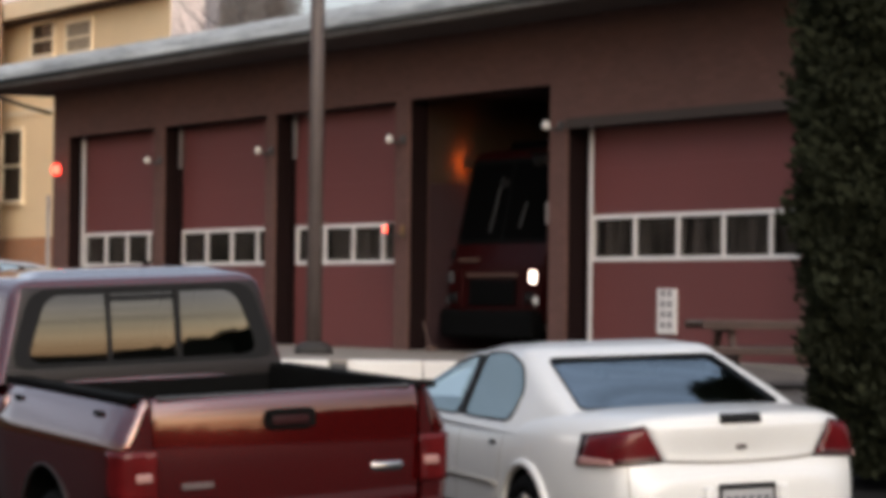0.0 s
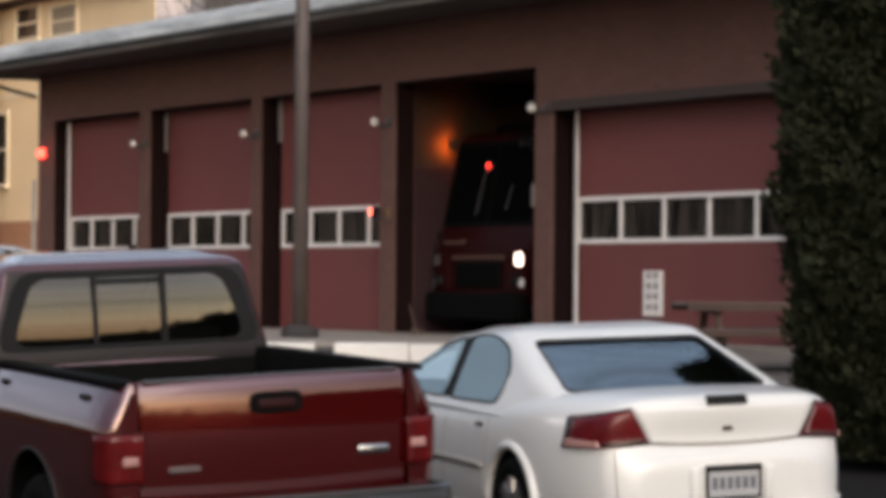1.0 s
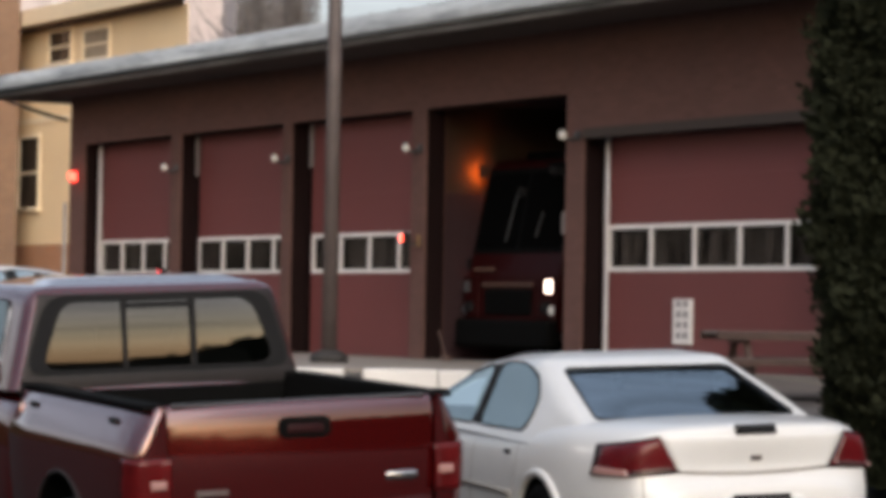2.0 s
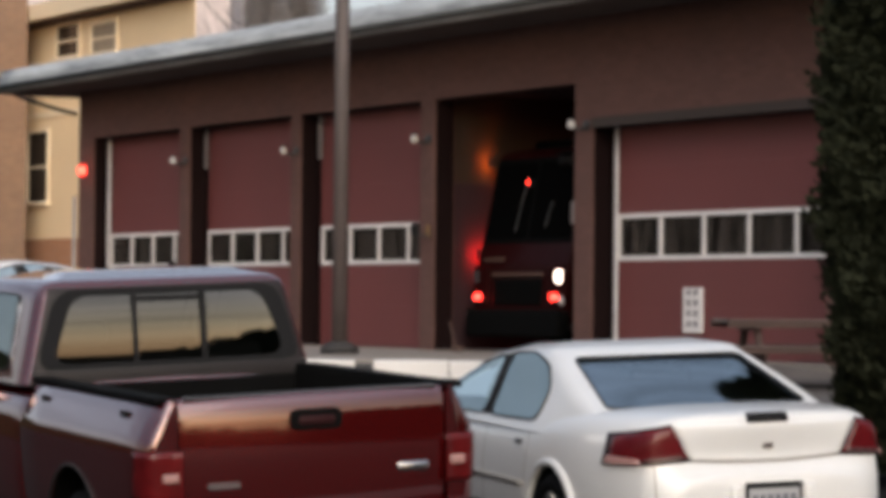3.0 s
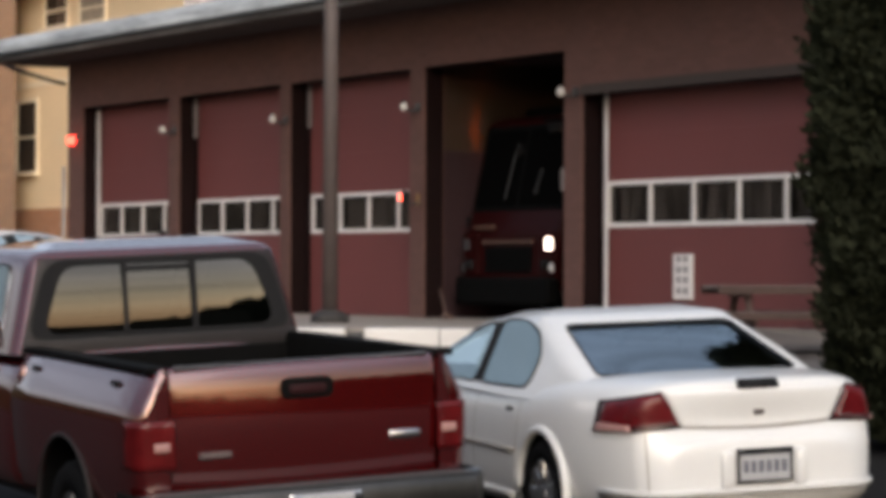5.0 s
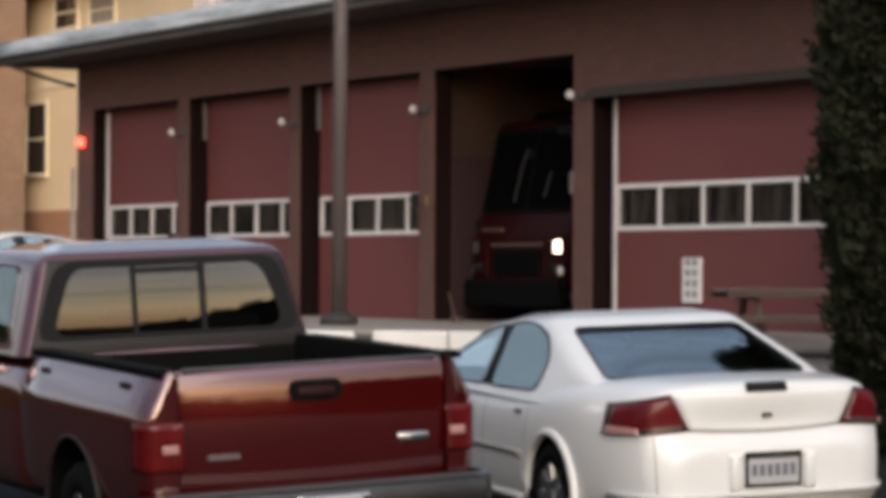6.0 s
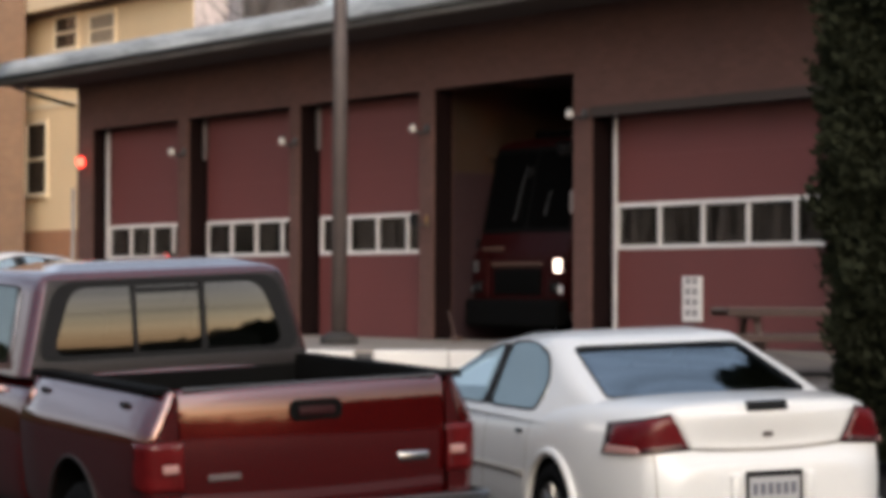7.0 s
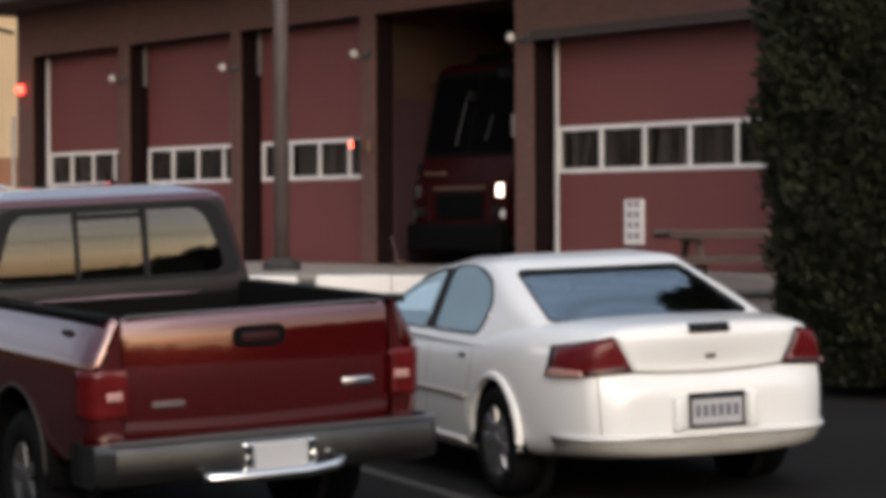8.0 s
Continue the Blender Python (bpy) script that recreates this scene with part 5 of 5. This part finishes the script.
brown = thing("brick_building", "tall tan-brown brick building beside the cream house", "building", STATION @ pose(-42.9, 5.0, 0))
part("wall", boxes((-14.0, 1.32, 0, 4, 0.3, 14.0)), M_BROWNBRICK, brown)
part("parapet", boxes((-14.1, 1.42, -0.1, 4.1, 14.0, 14.4)), M_CREAM, brown)

wire = single("cable", tube([STATION @ Vector((-16.8 - 0.9 * k, -0.1 - 0.02 * k, 5.13 + 0.135 * k + 0.01 * k * k)) for k in range(14)], 0.035, 8), M_BLACK, "thin dark overhead cable fixed to the station corner", "cable", smooth=True)


def parked_car():
    car = copy_thing(white_sedan, pose(-7.75, 38.8, 0.895, 0, 0, -58))
    tagged(car, "white sedan parked beside the station apron", "car")


parked_car()


# ---- trees ----
def leaf_cloud(count, rng, height, radius, base, size, spread=0.22):
    """Small flat sprays over an upright, slightly uneven column; returns a mesh's vertices and faces."""
    t = rng.random(count)
    z = base + (height - base) * t
    a = rng.random(count) * 2 * np.pi
    prof = np.where(t < 0.12, 0.75 + 2.1 * t, 1.0) * np.clip((1 - t) / 0.35, 0, 1) ** 0.55
    lump = 1 + 0.05 * np.sin(3 * a + 2.0 * z) + 0.05 * np.sin(5 * a - 4.3 * z + 1) + 0.05 * np.sin(9 * z + 7 * a) + 0.035 * np.sin(19 * a - 13 * z)
    r = radius * prof * lump * (1 - spread * rng.random(count) ** 1.5) + np.abs(rng.normal(0, 0.045, count))
    c = np.stack([r * np.cos(a), r * np.sin(a), z], 1)
    out = np.stack([np.cos(a), np.sin(a), np.full(count, 0.9)], 1) + rng.normal(0, 0.35, (count, 3))
    out /= np.linalg.norm(out, axis=1, keepdims=True)
    side = np.cross(out, rng.normal(0, 1, (count, 3)))
    side /= np.linalg.norm(side, axis=1, keepdims=True)
    s = size * (0.6 + 0.8 * rng.random(count))[:, None]
    v = np.stack([c - side * s * 0.35, c + out * s * 0.5 - side * s * 0.5, c + out * s * 1.25, c + out * s * 0.5 + side * s * 0.5, c + side * s * 0.35], 1).reshape(-1, 3)
    f = [tuple(range(5 * k, 5 * k + 5)) for k in range(count)]
    return v, f


def arborvitae(at, height, radius, seed, count):
    rng = np.random.default_rng(seed)
    tree = thing("evergreen_tree", "tall dense dark green column-shaped evergreen", "tree", at, group="evergreens by the car park")
    part("trunk", tube([(0, 0, -0.1), (0, 0, height * 0.5), (0, 0, height * 0.95)], (0.10, 0.07, 0.02), 10), M_BARK, tree)
    v, f = leaf_cloud(count, rng, height, radius, 0.05, 0.042)
    me = bpy.data.meshes.new("crown")
    me.from_pydata(v.tolist(), [], f)
    me.materials.append(M_LEAF)
    crown = part("crown", me, M_LEAF, tree)
    tagged(crown, kind="stuff")
    # Added solid core: blocks light, with the crown's inner shade as its colour.
    part("bough_core", lathe([(0.1, radius * 0.5), (0.6, radius * 0.76), (height * 0.65, radius * 0.74), (height * 0.85, radius * 0.5), (height * 0.96, 0.05)], 20, 'Z'), M_LEAFSHADE, tree, smooth=True)


M_LEAFSHADE = material("evergreen_inner_shade", (0.008, 0.010, 0.006), 0.9, vary=0.4, spec=0.1)
arborvitae(pose(4.02, 21.0, ground_height(4.02, 21.0)), 7.5, 1.035, 3, 150000)
arborvitae(pose(6.1, 21.9, ground_height(6.1, 21.9)), 7.0, 1.20, 4, 40000)


def bare_tree(at, height, seed):
    rng = random.Random(seed)
    tree = thing("bare_tree", "leafless pale grey tree behind the station roof", "tree", at, group="bare trees behind the station")
    bm = bmesh.new()

    def limb(p, d, length, r, depth):
        q = p + d * length
        mid = p + d * length * 0.5 + Vector((rng.uniform(-1, 1), rng.uniform(-1, 1), rng.uniform(-1, 1))) * length * 0.06
        piece = tube([p, mid, q], (r, r * 0.82, r * 0.62), 5 if depth else 8, False)
        me = bpy.data.meshes.new("twig")
        piece.to_mesh(me)
        piece.free()
        bm.from_mesh(me)
        bpy.data.meshes.remove(me)
        if depth >= 5:
            return
        for _ in range(3 if depth else 5):
            nd = (d + Vector((rng.uniform(-1, 1), rng.uniform(-1, 1), rng.uniform(-0.35, 0.8))) * 0.75).normalized()
            limb(p + d * length * rng.uniform(0.55, 1.0), nd, length * rng.uniform(0.55, 0.8), r * 0.55, depth + 1)
    limb(Vector((0, 0, 0)), Vector((0, 0, 1)), height * 0.34, 0.30, 0)
    part("branchwork", bm, M_TWIG, tree, smooth=True)


bare_tree(pose(-6.4, 112, 0.9), 17, 8)


def twiggy_tree(at, height, wide, seed):
    """A far leafless tree: trunk, a few limbs and a round crown of fine twigs."""
    rng = np.random.default_rng(seed)
    tree = thing("bare_tree", "far grey-brown leafless tree with a dense round crown", "tree", at, group="bare trees behind the station")
    part("trunk", tube([(0, 0, 0), (0.1, 0, height * 0.5), (0, 0, height * 0.85)], (0.28, 0.18, 0.06), 8), M_BARK, tree)
    for k in range(7):
        a = 0.9 * k
        part("limb", tube([(0, 0, height * 0.62), (0.5 * wide * math.cos(a), 0.5 * wide * math.sin(a), height * 0.78), (0.8 * wide * math.cos(a), 0.8 * wide * math.sin(a), height * 0.9)], (0.09, 0.06, 0.02), 6), M_BARK, tree)
    n = 5200
    d = rng.normal(0, 1, (n, 3))
    d /= np.linalg.norm(d, axis=1, keepdims=True)
    lump = 1 + 0.16 * np.sin(4 * d[:, 0] + 3 * d[:, 2] + seed) + 0.12 * np.sin(9 * d[:, 1] - 7 * d[:, 2])
    c = d * (rng.random(n) ** 0.5 * lump)[:, None] * np.array([wide, wide, height * 0.16]) + np.array([0, 0, height * 0.84])
    way = d + rng.normal(0, 0.6, (n, 3)) + np.array([0, 0, 0.4])
    way /= np.linalg.norm(way, axis=1, keepdims=True)
    side = np.cross(way, rng.normal(0, 1, (n, 3)))
    side /= np.linalg.norm(side, axis=1, keepdims=True)
    third = np.cross(way, side)
    long_, thin = (0.30 + 0.35 * rng.random(n))[:, None], 0.016
    v = np.stack([c + side * thin, c - side * thin * 0.5 + third * thin, c - side * thin * 0.5 - third * thin, c + way * long_], 1).reshape(-1, 3)
    f = [t for k in range(n) for t in ((4 * k, 4 * k + 1, 4 * k + 3), (4 * k + 1, 4 * k + 2, 4 * k + 3), (4 * k + 2, 4 * k, 4 * k + 3))]
    me = bpy.data.meshes.new("crown")
    me.from_pydata(v.tolist(), [], f)
    me.materials.append(M_TWIG)
    tagged(part("crown", me, M_TWIG, tree), kind="stuff")


twiggy_tree(pose(-9.4, 150, 0.9), 19.0, 1.35, 21)
twiggy_tree(pose(-7.5, 152, 0.9), 19.6, 1.25, 22)


def far_building():
    """A pale block that looks over the cream house's cornice."""
    h = thing("far_building", "pale pinkish rendered block seen above the cream cornice", "building", pose(-8.6, 116, 0.9))
    part("wall", boxes((-16, 0, 0, 9, 0, 17.0)), M_STUCCO, h)
    part("parapet", boxes((-16.1, 0.12, -0.12, 9, 17.004, 17.4), bevel=0.02), M_WHITE, h)
    for row in range(2):
        for k in range(6):
            x, z = -1.9 - 2.3 * k, 11.9 + 2.5 * row
            win = part("window", boxes((x - 0.42, x + 0.42, -0.012, -0.004, z, z + 1.25)), M_WINDOWDARK, h)
            part("frame", boxes((x - 0.5, x - 0.42, -0.05, -0.002, z - 0.08, z + 1.33), (x + 0.42, x + 0.5, -0.05, -0.002, z - 0.08, z + 1.33), (x - 0.42, x + 0.42, -0.05, -0.002, z + 1.25, z + 1.33)), M_WHITE, win)
            part("sill", boxes((x - 0.55, x + 0.55, -0.10, -0.002, z - 0.16, z - 0.082)), M_WHITE, win)


M_STUCCO = material("pale_stucco", (0.60, 0.53, 0.52), 0.85, vary=0.22, scale=0.9, fine=14)
far_building()


# ---- the dark line of trees behind the camera, with one gap under the boughs ----
def wood_line():
    bm = bmesh.new()
    rng = random.Random(9)
    cx, cy, dist = -0.6, 15.0, 75.0

    def slab(a0, a1, el0, el1, wobble, depth=4.0, step=0.35):
        n = max(2, int((a1 - a0) / step))
        rows = []
        for k in range(n + 1):
            az = radians(a0 + (a1 - a0) * k / n)
            base = el1(a0 + (a1 - a0) * k / n) if callable(el1) else el1
            top = base + wobble * (noise.noise((az * 40, 2.0, 0)) + 0.5 * noise.noise((az * 110, el0, 3)))
            ring = []
            for d in (dist, dist + depth):
                for el in (el0, top):
                    ring.append(bm.verts.new((cx + d * math.sin(az), cy + d * math.cos(az), EYE + dist * math.tan(radians(el)))))
            rows.append(ring)
        for a, b in zip(rows, rows[1:]):
            for i, j in ((0, 1), (1, 3), (3, 2), (2, 0)):
                bm.faces.new((a[i], a[j], b[j], b[i]))
        for r in (rows[0], rows[-1]):
            bm.faces.new((r[0], r[1], r[3], r[2]))
    slab(60, 129.6, -2.5, 6.6, 1.0)
    slab(129.6, 133.1, -2.5, lambda az: max(1.4, 6.6 - 2.1 * (az - 129.6) + 0.55 * math.sin(az * 7.0) + 0.3 * math.sin(az * 17.0)), 0.7, step=0.08)
    slab(133.1, 144, -2.5, 0.5, 0.2)
    slab(144, 333, -2.5, 5.6, 0.5)
    single("backdrop", bm, M_LEAF, "dark distant line of trees around the car park", "trees", kind="structure")


wood_line()


# ---- what moves: the turning lamps of the alarm ----
def turn_rows(rest, keys):
    """Rows for walk() from (seconds, degrees) pairs, with steps between so that no turn is large."""
    rows = []
    for (t0, a0), (t1, a1) in zip(keys, keys[1:]):
        n = max(1, math.ceil(abs(a1 - a0) / 60))
        for k in range(n):
            rows.append((t0 + (t1 - t0) * k / n, a0 + (a1 - a0) * k / n))
    rows.append(keys[-1])
    return [(t, rest @ pose(0, 0, 0, 0, 0, a)) for t, a in rows]


def flashes(times, hold=0.0):
    """Turned away, but swung round to the front at the given seconds."""
    keys, last = [], 0.0
    for t in times:
        if t > 0.12:
            if t - 0.1 > last + 0.01:
                keys.append((last, 180.0))
            keys.append((t - 0.1, 180.0))
        keys.append((t, 0.0))
        if hold:
            keys.append((t + hold, 0.0))
        last = t + hold + 0.1
        if last < 8.0:
            keys.append((last, 180.0))
    if last < 8.0:
        keys.append((8.0, 180.0))
    return keys


def motions():
    turns = {
        "front_a": flashes((0.6, 1.37, 2.1, 2.93, 3.73, 4.48), 0.04),
        "front_b": flashes((0.6, 1.37, 2.1, 2.93, 3.73, 4.48), 0.04),
        "bar_red": flashes((0.3, 1.9)),
        "screen": flashes((0.35, 1.0, 1.4, 2.2, 3.0, 4.6)),
        "pier_amber": flashes((0.0, 1.0, 2.0, 3.3, 3.6, 4.3, 5.0, 5.8, 6.5, 7.25, 7.6, 8.0)),
        "pier_red": flashes((0.4, 1.2, 2.0, 2.8, 3.5, 4.35, 4.6, 5.4, 6.3, 7.0, 7.45, 8.0)),
        "roof_amber": [(0.0, 70), (0.2, 55), (0.4, 0), (0.5, 45), (0.8, 75), (1.0, 35), (1.3, 75), (1.5, 68), (1.6, 0), (1.8, 60), (2.3, 10), (2.8, 55), (3.1, 75), (3.3, 60), (3.5, 45), (3.6, 5), (3.8, 30), (4.0, 55), (4.3, 50), (4.5, 62), (4.7, 50), (4.9, 75), (5.1, 140), (8.0, 140)],
        "flank": [(0.0, 160), (0.1, 0), (0.2, 172), (0.55, 172), (0.65, 10), (0.8, 172), (1.1, 172), (1.2, 0), (1.3, 172), (2.0, 172), (2.1, 0), (2.2, 172), (2.8, 172), (2.9, 20), (3.0, 75), (3.1, 172), (3.3, 172), (3.4, 0), (3.5, 95), (3.9, 172), (4.0, 0), (4.1, 160), (4.4, 160), (4.5, 15), (4.6, 25), (4.75, 172), (5.0, 180), (8.0, 180)],
    }
    for key, keys in turns.items():
        ob, rest = MOVERS[key]
        if key in ("flank", "roof_amber"):
            keys = [(t, -a) for t, a in keys]
        walk(ob, turn_rows(rest, keys))


motions()
